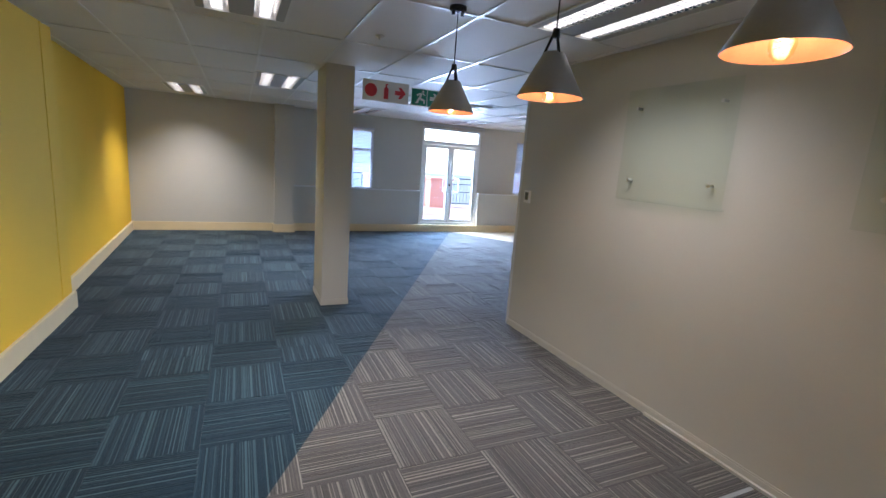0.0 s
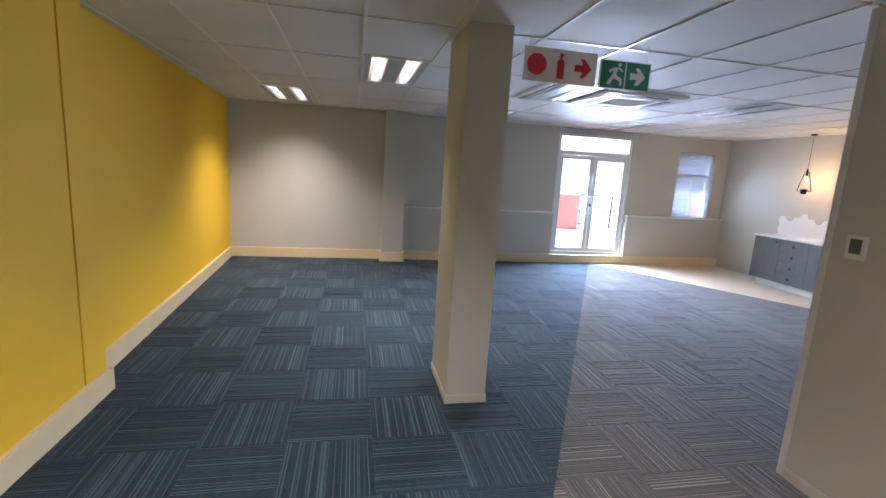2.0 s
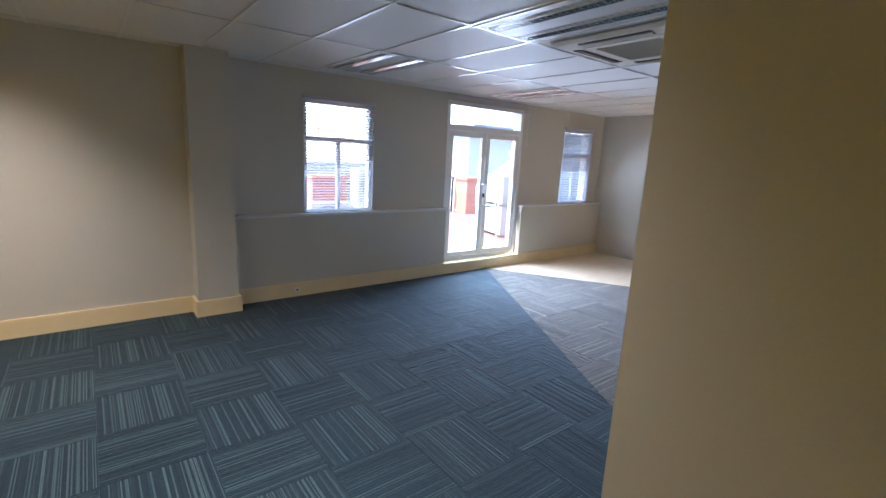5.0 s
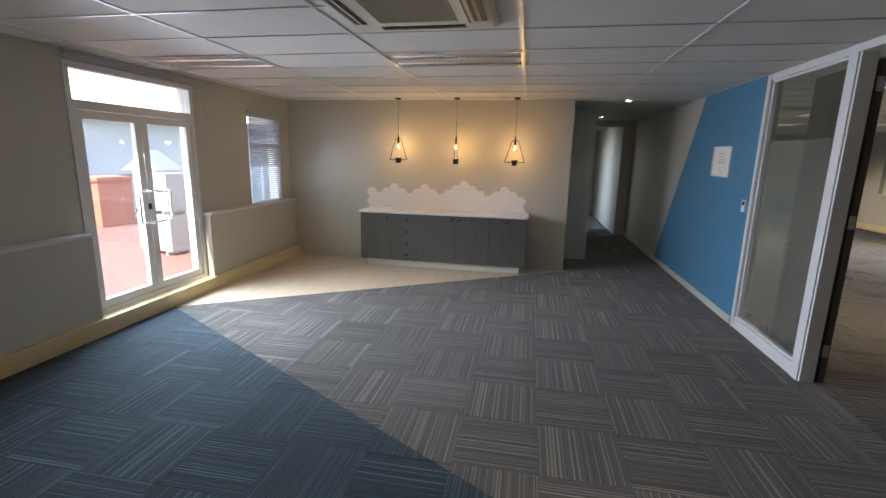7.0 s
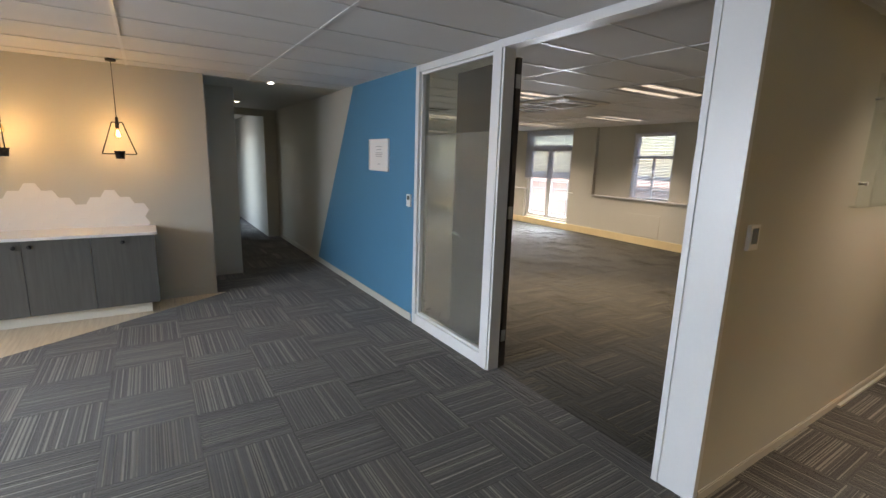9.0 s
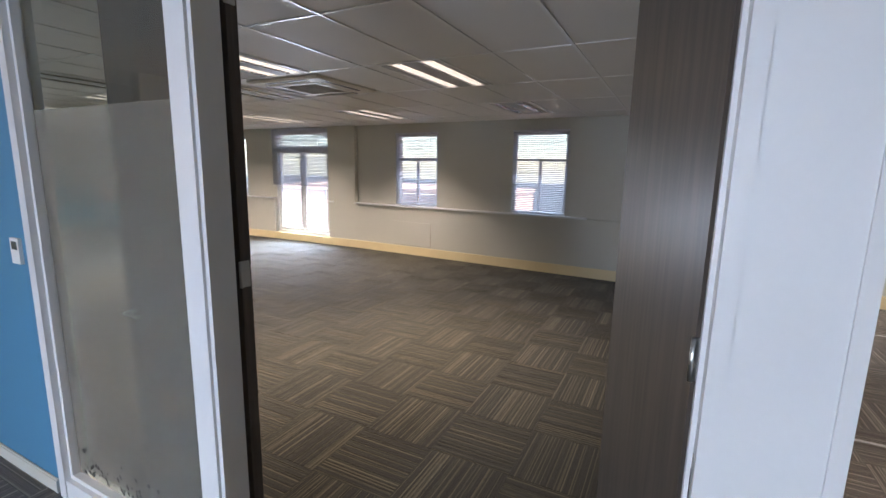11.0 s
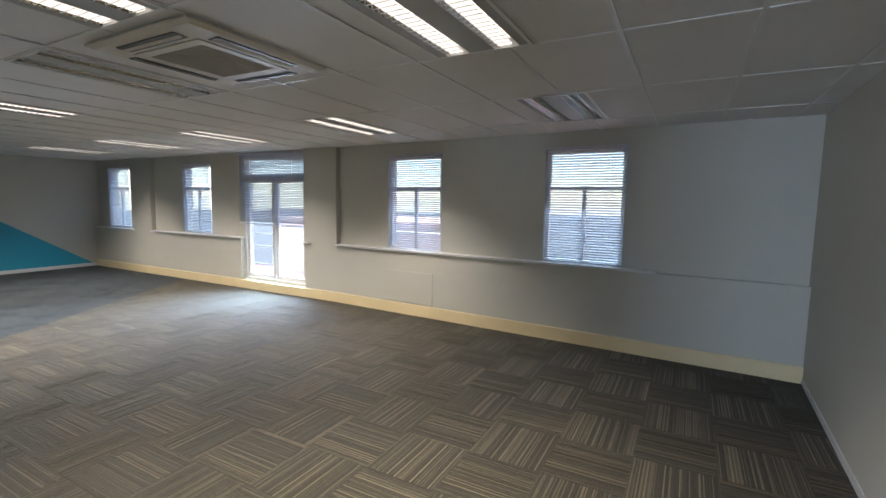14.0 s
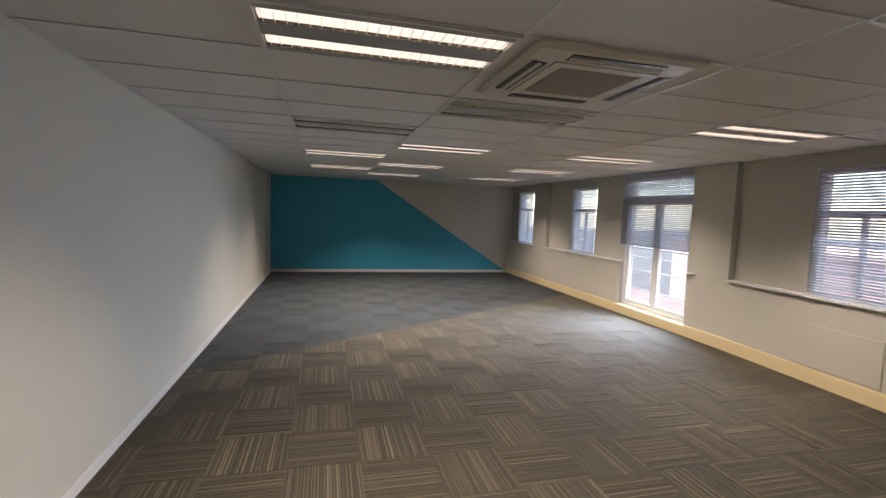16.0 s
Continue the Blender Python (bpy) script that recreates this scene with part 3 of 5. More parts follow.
sill("sill_north_1", 1.03, 3.93, NY, 1)
sill("sill_north_2", 5.49, XE, NY, 1)
for i, (x0, x1) in enumerate(((PX1, 9.08), (9.66, 9.80), (11.48, 14.44), (15.13, EX), (1.30, PX0))):
    y = SY if i != 1 else SY + 0.03
    ob = sill("sill_south_%d" % (i + 1), 4.22 if i == 0 else x0, x1, y, -1)
    if i == 0:
        ob.matrix_basis = SWING
for name, d, wall, s in (("threshold_north", DN, NY, 1), ("threshold_south", DS, SY, -1)):
    bm = bmesh.new()
    ya, yb = sorted((wall - s * 0.03, wall + s * 0.2))
    box(bm, d[0] - 0.02, d[1] + 0.02, ya, yb, 0.0, 0.158)
    structure(name, bevelled(bm, 0.004), cream, "cream painted door step", "step")

# ---------- windows, glazed doors, blinds ----------


def frame_bars(x0, x1, z0, z1, y0, y1, w):
    """Four mitred-looking bars of a rectangular frame as one mesh."""
    bm = bmesh.new()
    box(bm, x0, x1, y0, y1, z0, z0 + w)
    box(bm, x0, x1, y0, y1, z1 - w, z1)
    box(bm, x0, x0 + w, y0, y1, z0 + w, z1 - w)
    box(bm, x1 - w, x1, y0, y1, z0 + w, z1 - w)
    return bevelled(bm, 0.003)


def pane(name, x0, x1, z0, z1, y, parent, mat=None):
    ob = part(name, bbox(x0, x1, y - 0.003, y + 0.003, z0, z1, 0), mat or clear_glass, parent)
    ob.visible_shadow = False
    return ob


def window(name, hole, y, s, label):
    """A frame with a top light over two casements. s: +1 where outdoors lies towards +y."""
    x0, x1, z0, z1 = hole
    ob = tagged(new(name), label, "window", kind="structure")
    ob.location = ((x0 + x1) / 2, y, z0)
    w, h = (x1 - x0) / 2, z1 - z0
    f0, f1 = sorted((0.03 * s, 0.09 * s))
    part("window_frame", frame_bars(-w, w, 0, h, f0, f1, 0.045), aluminium, ob)
    t = h * 0.66
    part("transom", bbox(-w + 0.045, w - 0.045, f0 + 0.004, f1 - 0.004, t - 0.022, t + 0.022, 0.003), aluminium, ob)
    part("mullion", bbox(-0.022, 0.022, f0 + 0.004, f1 - 0.004, 0.045, t - 0.022, 0.003), aluminium, ob)
    part("stay_handle", bbox(-0.08, 0.08, *sorted((0.0, 0.03 * s)), t + 0.024, t + 0.036, 0.003), aluminium, ob, "small white casement stay")
    g = 0.06 * s
    pane("pane", -w + 0.045, w - 0.045, t + 0.022, h - 0.045, g, ob)
    pane("pane", -w + 0.045, -0.022, 0.045, t - 0.022, g, ob)
    pane("pane", 0.022, w - 0.045, 0.045, t - 0.022, g, ob)
    return ob


def glazed_door(name, hole, y, s, label, handles=True):
    x0, x1, z0, z1 = hole
    ob = tagged(new(name), label, "door", kind="structure")
    ob.location = ((x0 + x1) / 2, y, z0)
    w, h = (x1 - x0) / 2, z1 - z0
    f0, f1 = sorted((0.02 * s, 0.10 * s))
    part("door_frame", frame_bars(-w, w, 0, h, f0, f1, 0.05), aluminium, ob)
    t = 1.96
    part("transom", bbox(-w + 0.05, w - 0.05, f0 + 0.004, f1 - 0.004, t - 0.04, t + 0.04, 0.003), aluminium, ob)
    pane("pane", -w + 0.05, w - 0.05, t + 0.04, h - 0.05, 0.06 * s, ob)
    l0, l1 = sorted((0.035 * s, 0.085 * s))
    for a, c, k in ((-w + 0.055, -0.004, 1), (0.004, w - 0.055, -1)):
        leaf = part("door_leaf", frame_bars(a, c, 0.055, t - 0.045, l0, l1, 0.075), aluminium, ob)
        pane("pane", a + 0.07, c - 0.07, 0.125, t - 0.115, 0.06 * s, leaf)
        if handles:
            hx = -0.045 if k == 1 else 0.045
            bm = bmesh.new()
            yy = -0.05 * s
            dx = -0.16 if k == 1 else 0.16
            pts = [(hx, 0.03 * s, 0.80), (hx, yy, 0.82), (hx + dx, yy, 0.82), (hx + dx, yy, 1.14), (hx, yy, 1.14), (hx, 0.03 * s, 1.16)]
            for p, q in zip(pts, pts[1:]):
                rod(bm, p, q, 0.011, 10)
            part("pull_handle", bm, steel, leaf, "brushed steel D-shaped pull handle")
            if k == -1:
                part("lock", bbox(-0.016, 0.016, *sorted((0.018 * s, 0.034 * s)), 0.95, 1.01, 0.004), black_plastic, leaf, "black door lock")
    return ob


slat_mesh = {}


def blind(name, x0, x1, z0, z1, y, s, label, tilt=35.0, pitch=0.031):
    """A venetian blind: head rail, slats, bottom rail, ladder tapes, hung in front of a window."""
    ob = thing(name, label, "blind", ((x0 + x1) / 2, y, z1), group="venetian blinds")
    w = (x1 - x0) / 2
    part("head_rail", bbox(-w, w, -0.014, 0.014, -0.03, 0.0, 0.002), slat_white, ob)
    key = round(w, 3)
    if key not in slat_mesh:
        bm = bmesh.new()
        prof = [(-0.0175, -0.0018), (-0.009, 0.0008), (0.0, 0.0017), (0.009, 0.0008), (0.0175, -0.0018)]
        a = [bm.verts.new((-w + 0.004, p, q)) for p, q in prof]
        c = [bm.verts.new((w - 0.004, p, q)) for p, q in prof]
        a2 = [bm.verts.new((-w + 0.004, p, q - 0.0006)) for p, q in prof]
        c2 = [bm.verts.new((w - 0.004, p, q - 0.0006)) for p, q in prof]
        for i in range(4):
            bm.faces.new((a[i], c[i], c[i + 1], a[i + 1]))
            bm.faces.new((a2[i + 1], c2[i + 1], c2[i], a2[i]))
        slat_mesh[key] = mesh_of(bm, slat_white, "slat")
    n = int((z1 - z0 - 0.05) / pitch)
    for i in range(n):
        o = new("slat", slat_mesh[key])
        o.parent = ob
        o.matrix_basis = pose(0, random.uniform(-0.0008, 0.0008), -0.046 - pitch * i, tilt * s + random.uniform(-1.8, 1.8), random.uniform(-0.08, 0.08), 0)
    part("bottom_rail", bbox(-w + 0.004, w - 0.004, -0.012, 0.012, -(z1 - z0), -(z1 - z0) + 0.014, 0.002), slat_white, ob)
    for k in (-0.62, 0.62):
        bm = bmesh.new()
        rod(bm, (k * w, -0.0185 * s, -0.03), (k * w, -0.0185 * s, -(z1 - z0) + 0.01), 0.0012, 5)
        part("ladder_cord", bm, slat_white, ob)
    bm = bmesh.new()
    rod(bm, (w - 0.05, -0.026 * s, -0.03), (w - 0.05, -0.028 * s, -0.62), 0.003, 6)
    part("tilt_wand", bm, slat_white, ob)
    return ob


UN, US = NY + REC, SY - REC
window("window_1", W2, UN, 1, "white aluminium casement window with a top light")
window("window_2", W3, UN, 1, "white aluminium casement window with a top light")
glazed_door("door_1", DN, UN - 0.03, 1, "closed white aluminium double glazed door to the terrace")
for i, h in enumerate(SB + [SA]):
    ob = window("window_%d" % (i + 3), h, US, -1, "white aluminium casement window with a top light")
    if i < 2:
        ob.matrix_basis = SWING @ Matrix.Translation(ob.location)
glazed_door("door_2", DS, US + 0.03, -1, "closed white aluminium double glazed balcony door", False)
window("window_9", (12.5, 13.9, 0.15, 2.3), 5.12, 1, "white aluminium corridor window")
blind("venetian_blind", W2[0] - 0.01, W2[1] + 0.01, W2[2] + 0.02, W2[3] + 0.03, UN - 0.022, 1, "white venetian blind with open slats over the terrace window", -15.0)
blind("venetian_blind", DN[0] - 0.04, DN[1] + 0.05, DN[3] - 0.06, DN[3] + 0.07, UN - 0.085, 1, "raised venetian blind stacked above the terrace door", 0.0)
blind("venetian_blind", W3[0] - 0.01, W3[1] + 0.01, W3[2] + 0.02, W3[3] + 0.03, UN - 0.022, 1, "lowered white venetian blind with half closed slats", -46.0)
for i, h in enumerate(SB):
    ob = blind("venetian_blind", h[0] - 0.01, h[1] + 0.01, h[2] + 0.02, h[3] + 0.03, US + 0.024, -1, "lowered white venetian blind with half closed slats", -44.0)
    if i < 2:
        ob.matrix_basis = SWING @ ob.matrix_basis
blind("venetian_blind", DS[0] - 0.03, DS[1] + 0.06, 1.24, CEIL - 0.02, US + 0.06, -1, "half lowered white venetian blind over the balcony door", -50.0)
blind("venetian_blind", SA[0] - 0.01, SA[1] + 0.01, SA[2] + 0.02, SA[3] + 0.03, US + 0.022, -1, "lowered white venetian blind with open slats", 10.0)

# ---------- glazed partition with the open door ----------
OX0, OX1 = 2.875, 4.39
fr = tagged(new("window_8"), "white timber glazed partition frame with a frosted pane", "partition", kind="structure")
fr.location = (OX1, PY1, 0)
part("frame_post", bbox(0.0, 0.10, -0.10, 0.016, 0, CEIL, 0.004), white_paint, fr)
part("frame_post", bbox(1.21, 1.27, -0.10, 0.016, 0, CEIL, 0.004), white_paint, fr)
part("bottom_rail", bbox(0.10, 1.21, -0.09, 0.010, 0, 0.11, 0.004), white_paint, fr)
part("head_rail", bbox(0.10, 1.21, -0.09, 0.010, CEIL - 0.06, CEIL, 0.004), white_paint, fr)
for a, c, z0, z1 in ((0.10, 0.122, 0.11, CEIL - 0.06), (1.188, 1.21, 0.11, CEIL - 0.06), (0.122, 1.188, 0.11, 0.132), (0.122, 1.188, CEIL - 0.082, CEIL - 0.06)):
    part("glazing_bead", bbox(a, c, -0.045, -0.012, z0, z1, 0.003), white_paint, fr)
pane("clear_pane", 0.11, 1.20, 0.12, CEIL - 0.07, -0.06, fr)
film = part("frosted_film", bbox(0.122, 1.188, -0.050, -0.0485, 0.132, 1.935, 0), frost, fr, "grey frosted privacy film on the lower pane")
bm = bmesh.new()
rng = random.Random(4)
for i in range(90):
    x, z = 0.19 + rng.random() * 0.98, 0.136 + abs(rng.gauss(0, 0.05))
    k, lean = 0.008 + rng.random() * 0.022, rng.uniform(-0.6, 0.6)
    prism(bm, [(x, z), (x + k * (0.45 + lean * 0.5), z + k * 0.5), (x + k * lean, z + k * 1.2), (x + k * (lean * 0.5 - 0.45), z + k * 0.5)], "y", -0.0475, -0.0465)
part("film_pattern", bm, film_mark, fr, "dark leaf-like pattern along the foot of the film")

jamb = tagged(new("door_3"), "white timber door frame of a wide opening", "door frame", kind="structure")
jamb.location = (OX0, PY1, 0)
part("wall_end_panel", bbox(PX0 - OX0 - 0.002, 0.0, -0.02, 0.012, 0, CEIL, 0.003), white_paint, jamb, "white panelled wall end")
part("edge_trim", bbox(PX0 - OX0 - 0.004, PX0 - OX0 + 0.024, 0.012, 0.020, 0, CEIL, 0.003), white_paint, jamb)
part("edge_trim", bbox(-0.022, 0.012, 0.012, 0.020, 0, CEIL, 0.003), white_paint, jamb)
part("lining", bbox(0.0, 0.012, -0.10, 0.012, 0, CEIL, 0.003), white_paint, jamb)
part("door_stop", bbox(0.012, 0.022, -0.09, -0.05, 0, CEIL - 0.06, 0.003), white_paint, jamb)
part("strike_plate", bbox(0.012, 0.0145, -0.028, 0.0, 0.98, 1.13, 0.0008), steel, jamb, "steel strike plate with a dark slot")
part("strike_slot", bbox(0.0145, 0.0155, -0.020, -0.010, 1.01, 1.10, 0), black_plastic, jamb)
part("head", bbox(0.012, OX1 - OX0, -0.10, 0.016, CEIL - 0.055, CEIL, 0.004), white_paint, jamb)
part("lining", bbox(OX1 - OX0 - 0.02, OX1 - OX0, -0.10, 0.004, 0, CEIL - 0.055, 0.003), white_paint, jamb)


def wooden_leaf(label, at, turn, w, levers=True):
    leaf = thing("door_leaf", label, "door", at, turn, "leaves of the wide opening")
    part("panel", bbox(0.0, w, -0.044, 0.0, 0.0, 2.46, 0.003), dark_wood, leaf)
    for z in (0.22, 1.25, 2.24):
        hinge = part("hinge", bbox(-0.0025, 0.0, -0.036, 0.0, z, z + 0.10, 0.0008), steel, leaf, "steel butt hinge")
        bm = bmesh.new()
        rod(bm, (-0.004, 0.004, z), (-0.004, 0.004, z + 0.10), 0.006, 10)
        part("hinge_pin", bm, steel, hinge)
    for yy, s in ((0.0, 1), (-0.044, -1)) if levers else ():
        bm = bmesh.new()
        rod(bm, (w - 0.06, yy, 1.02), (w - 0.06, yy + 0.05 * s, 1.02), 0.009, 10)
        rod(bm, (w - 0.055, yy + 0.045 * s, 1.02), (w - 0.18, yy + 0.045 * s, 1.02), 0.009, 10)
        part("lever_handle", bm, steel, leaf, "brushed steel lever handle")


wooden_leaf("dark-stained wooden door leaf standing wide open behind the glass", (OX1 - 0.004, PY0 - 0.055, 0.008), -3, 0.85)
wooden_leaf("dark-stained narrow wooden door leaf open towards the large room wall", (OX0 + 0.03, PY0 - 0.02, 0.008), -72.0, 0.80, False)

# ---------- recessed light fittings ----------


def light_fitting(x, y, lit, turn=0.0, first={}):
    """A recessed 0.6 x 1.2 m fitting: trim frame, tray, two tubes, louvre blades over them."""
    key = "on" if lit else "off"
    label = "lit recessed twin-tube fluorescent light fitting" if lit else "unlit recessed twin-tube fluorescent light fitting"
    if key in first:
        ob = copy_thing(first[key], pose(x, y, CEIL, 0, 0, turn))
    else:
        ob = thing("ceiling_light", label, "ceiling light", (x, y, CEIL), turn, "recessed ceiling lights")
        bm = bmesh.new()
        for a in ((-0.298, 0.298, -0.598, -0.578), (-0.298, 0.298, 0.578, 0.598), (-0.298, -0.278, -0.578, 0.578), (0.278, 0.298, -0.578, 0.578)):
            box(bm, *a, -0.006, 0.004)
        part("trim_frame", bevelled(bm, 0.002), tbar, ob)
        for a, c in ((-0.278, -0.225), (-0.075, 0.075), (0.225, 0.278)):
            part("tray_panel", bbox(a, c, -0.578, 0.578, -0.003, 0.003, 0.001), unit_metal, ob, "grey metal strip beside the tubes")
        for cx in (-0.15, 0.15):
            bm = bmesh.new()
            prism(bm, [(cx - 0.075, -0.002), (cx - 0.072, -0.002), (cx - 0.045, 0.026), (cx + 0.045, 0.026), (cx + 0.072, -0.002), (cx + 0.075, -0.002), (cx + 0.047, 0.029), (cx - 0.047, 0.029)], "y", -0.578, 0.578)
            part("reflector", bm, reflector, ob, "bright aluminium reflector")
            bm = bmesh.new()
            if lit:
                # Tube widened to a glowing strip that takes in the reflector's glow.
                box(bm, cx - 0.036, cx + 0.036, -0.565, 0.565, -0.001, 0.012)
            else:
                rod(bm, (cx, -0.565, 0.012), (cx, 0.565, 0.012), 0.013, 10)
            part("tube", bm, tube_on if lit else plastic, ob)
            bm = bmesh.new()
            for i in range(23):
                v = -0.55 + i * 0.05
                prism(bm, [(cx - 0.070, -0.005), (cx + 0.070, -0.005), (cx + 0.066, -0.0012), (cx - 0.066, -0.0012)], "y", v - 0.0015, v + 0.0015)
            part("louvre", bm, tbar if lit else reflector, ob)
        first[key] = ob
    if lit:
        la = new("tube_light", bpy.data.lights.new("tube_light", 'AREA'))
        la.data.shape, la.data.size, la.data.size_y = 'RECTANGLE', 0.44, 1.12
        la.data.energy, la.data.color, la.data.spread = TUBE_W * (1.0 if x > 3 else 0.65 if y > 5 else 0.22 if x > 1.5 else 0.56), TUBE_C, radians(110)
        la.matrix_world = pose(x, y, CEIL - 0.012, 0, 0, turn)
    return ob


for x, y, lit in FITTINGS:
    light_fitting(x, y, lit)


def downlight(x, y):
    ob = thing("downlight", "small round lit recessed downlight", "ceiling light", (x, y, CEIL), 0, "corridor downlights")
    bm = bmesh.new()
    lathe(bm, [(0.062, 0.002), (0.060, -0.005), (0.046, -0.006), (0.044, 0.0)], seg=24)
    part("trim_ring", bm, white_paint, ob)
    bm = bmesh.new()
    lathe(bm, [(0.0005, -0.002), (0.045, -0.002)], seg=24)
    part("lens", bm, led_on, ob)
    sp = new("downlight_lamp", bpy.data.lights.new("downlight_lamp", 'SPOT'))
    sp.data.energy, sp.data.spot_size, sp.data.spot_blend, sp.data.shadow_soft_size = 0.6, radians(110), 0.6, 0.04
    sp.data.color = (1.0, 0.9, 0.75)
    sp.location = (x, y, CEIL - 0.02)


for x in (7.82, 10.4):
    downlight(x, 4.78)

# ---------- ceiling cassettes ----------


def cassette(x, y):
    ob = thing("air_conditioner", "cream plastic four-way ceiling cassette air conditioner", "air conditioner", (x, y, CEIL), 0, "ceiling cassettes")
    h = 0.475
    bm = bmesh.new()
    ring = [(h, -0.001), (h, -0.012), (h - 0.03, -0.028), (0.31, -0.034), (0.30, -0.02)]
    rings = [[bm.verts.new((sx * r, sy * r, z)) for sx, sy in ((-1, -1), (1, -1), (1, 1), (-1, 1))] for r, z in ring]
    for p, q in zip(rings, rings[1:]):
        for i in range(4):
            bm.faces.new((p[i], p[(i + 1) % 4], q[(i + 1) % 4], q[i]))
    bmesh.ops.recalc_face_normals(bm, faces=bm.faces)
    part("panel", bm, cream_plastic, ob)
    part("backing", bbox(-0.305, 0.305, -0.305, 0.305, -0.018, -0.002, 0), black_plastic, ob)
    part("intake_frame", frame_bars(-0.302, 0.302, -0.302, 0.302, 0, 0.022, 0.058), cream_plastic, ob).matrix_basis = pose(0, 0, -0.016, -90, 0, 0)
    g = part("intake_grille", bbox(-0.245, 0.245, -0.245, 0.245, -0.034, -0.018, 0.002), grille, ob, "brownish grey intake grille")
    bm = bmesh.new()
    for i in range(25):
        v = -0.23 + i * 0.0192
        box(bm, -0.235, 0.235, v - 0.002, v + 0.002, -0.037, -0.034)
    part("grille_ribs", bm, grille, g)
    for k in range(4):
        m = pose(0, 0, 0, 0, 0, 90 * k)
        s = part("slot", bbox(-0.27, 0.27, 0.335, 0.415, -0.0350, -0.020, 0.002), black_plastic, ob, "dark air outlet slot")
        s.matrix_basis = m
        v = part("outlet_vane", bbox(-0.265, 0.265, -0.013, 0.013, -0.002, 0.002, 0.001), cream_plastic, ob)
        v.matrix_basis = m @ pose(0, 0.375, -0.036, 25, 0, 0)
    return ob


cassette(3.17, 6.86)
cassette(6.56, 0.98)

# ---------- cone pendants ----------


def bulb(bm_parent, z, up, r=0.030):
    bm = bmesh.new()
    prof = [(0.013, 0.0), (0.015, 0.015), (r * 0.8, 0.04), (r, 0.065), (r * 0.85, 0.09), (r * 0.45, 0.105), (0.001, 0.108)]
    lathe(bm, [(a, z + up * b) for a, b in prof], seg=18)
    g = part("bulb", bm, bulb_glass, bm_parent, "clear filament bulb, lit")
    g.visible_shadow = False
    bm = bmesh.new()
    pts = [Vector((0.012 * math.cos(t * 1.9), 0.012 * math.sin(t * 1.9), z + up * (0.03 + 0.0045 * t))) for t in range(13)]
    for p, q in zip(pts, pts[1:]):
        rod(bm, p, q, 0.0014, 5)
    part("filament", bm, filament, g)


def cone_pendant(x, y, z, group="cone pendants"):
    ob = thing("pendant_lamp", "grey metal cone pendant with copper lining and a lit filament bulb", "pendant lamp", (x, y, z), 0, group)
    drop = CEIL - z
    bm = bmesh.new()
    lathe(bm, [(0.001, drop - 0.001), (0.05, drop - 0.001), (0.05, drop - 0.022), (0.012, drop - 0.028)], seg=20)
    part("ceiling_rose", bm, dark_metal, ob)
    for k in (-1, 1):
        part("rose_clip", bbox(k * 0.03 - 0.008, k * 0.03 + 0.008, -0.008, 0.008, drop - 0.05, drop - 0.02, 0.002), dark_metal, ob)
    bm = bmesh.new()
    rod(bm, (0, 0, 0.268), (0, 0, drop - 0.025), 0.0035, 8)
    part("cord", bm, dark_metal, ob)
    bm = bmesh.new()
    lathe(bm, [(0.139, 0.0), (0.141, 0.002), (0.046, 0.180), (0.042, 0.184), (0.016, 0.186)], seg=40)
    part("shade", bm, shade_out, ob, "dark grey spun metal cone shade")
    bm = bmesh.new()
    lathe(bm, [(0.139, 0.0005), (0.043, 0.178), (0.001, 0.180)], seg=40)
    part("shade_lining", bm, shade_in, ob, "copper coloured lining")
    bm = bmesh.new()
    for k in range(3):
        a = 2 * math.pi * k / 3 + 0.4
        rod(bm, (0.042 * math.cos(a), 0.042 * math.sin(a), 0.176), (0.014 * math.cos(a), 0.014 * math.sin(a), 0.25), 0.006, 6)
    lathe(bm, [(0.001, 0.28), (0.014, 0.28), (0.018, 0.245), (0.001, 0.244)], seg=14)
    part("yoke", bm, dark_metal, ob)
    bm = bmesh.new()
    lathe(bm, [(0.001, 0.185), (0.020, 0.184), (0.020, 0.086), (0.014, 0.080)], seg=14)
    part("lamp_holder", bm, dark_metal, ob)
    bulb(ob, 0.085, -1, 0.032)
    pl = new("bulb_light", bpy.data.lights.new("bulb_light", 'POINT'))
    pl.data.energy, pl.data.color, pl.data.shadow_soft_size = 0.28, (1.0, 0.60, 0.30), 0.03
    pl.location = (x, y, z + 0.035)
    return ob


for x, y, z in ((1.205, 2.55, 1.968), (1.248, 1.62, 1.97), (1.292, 0.71, 2.0)):
    cone_pendant(x, y, z)


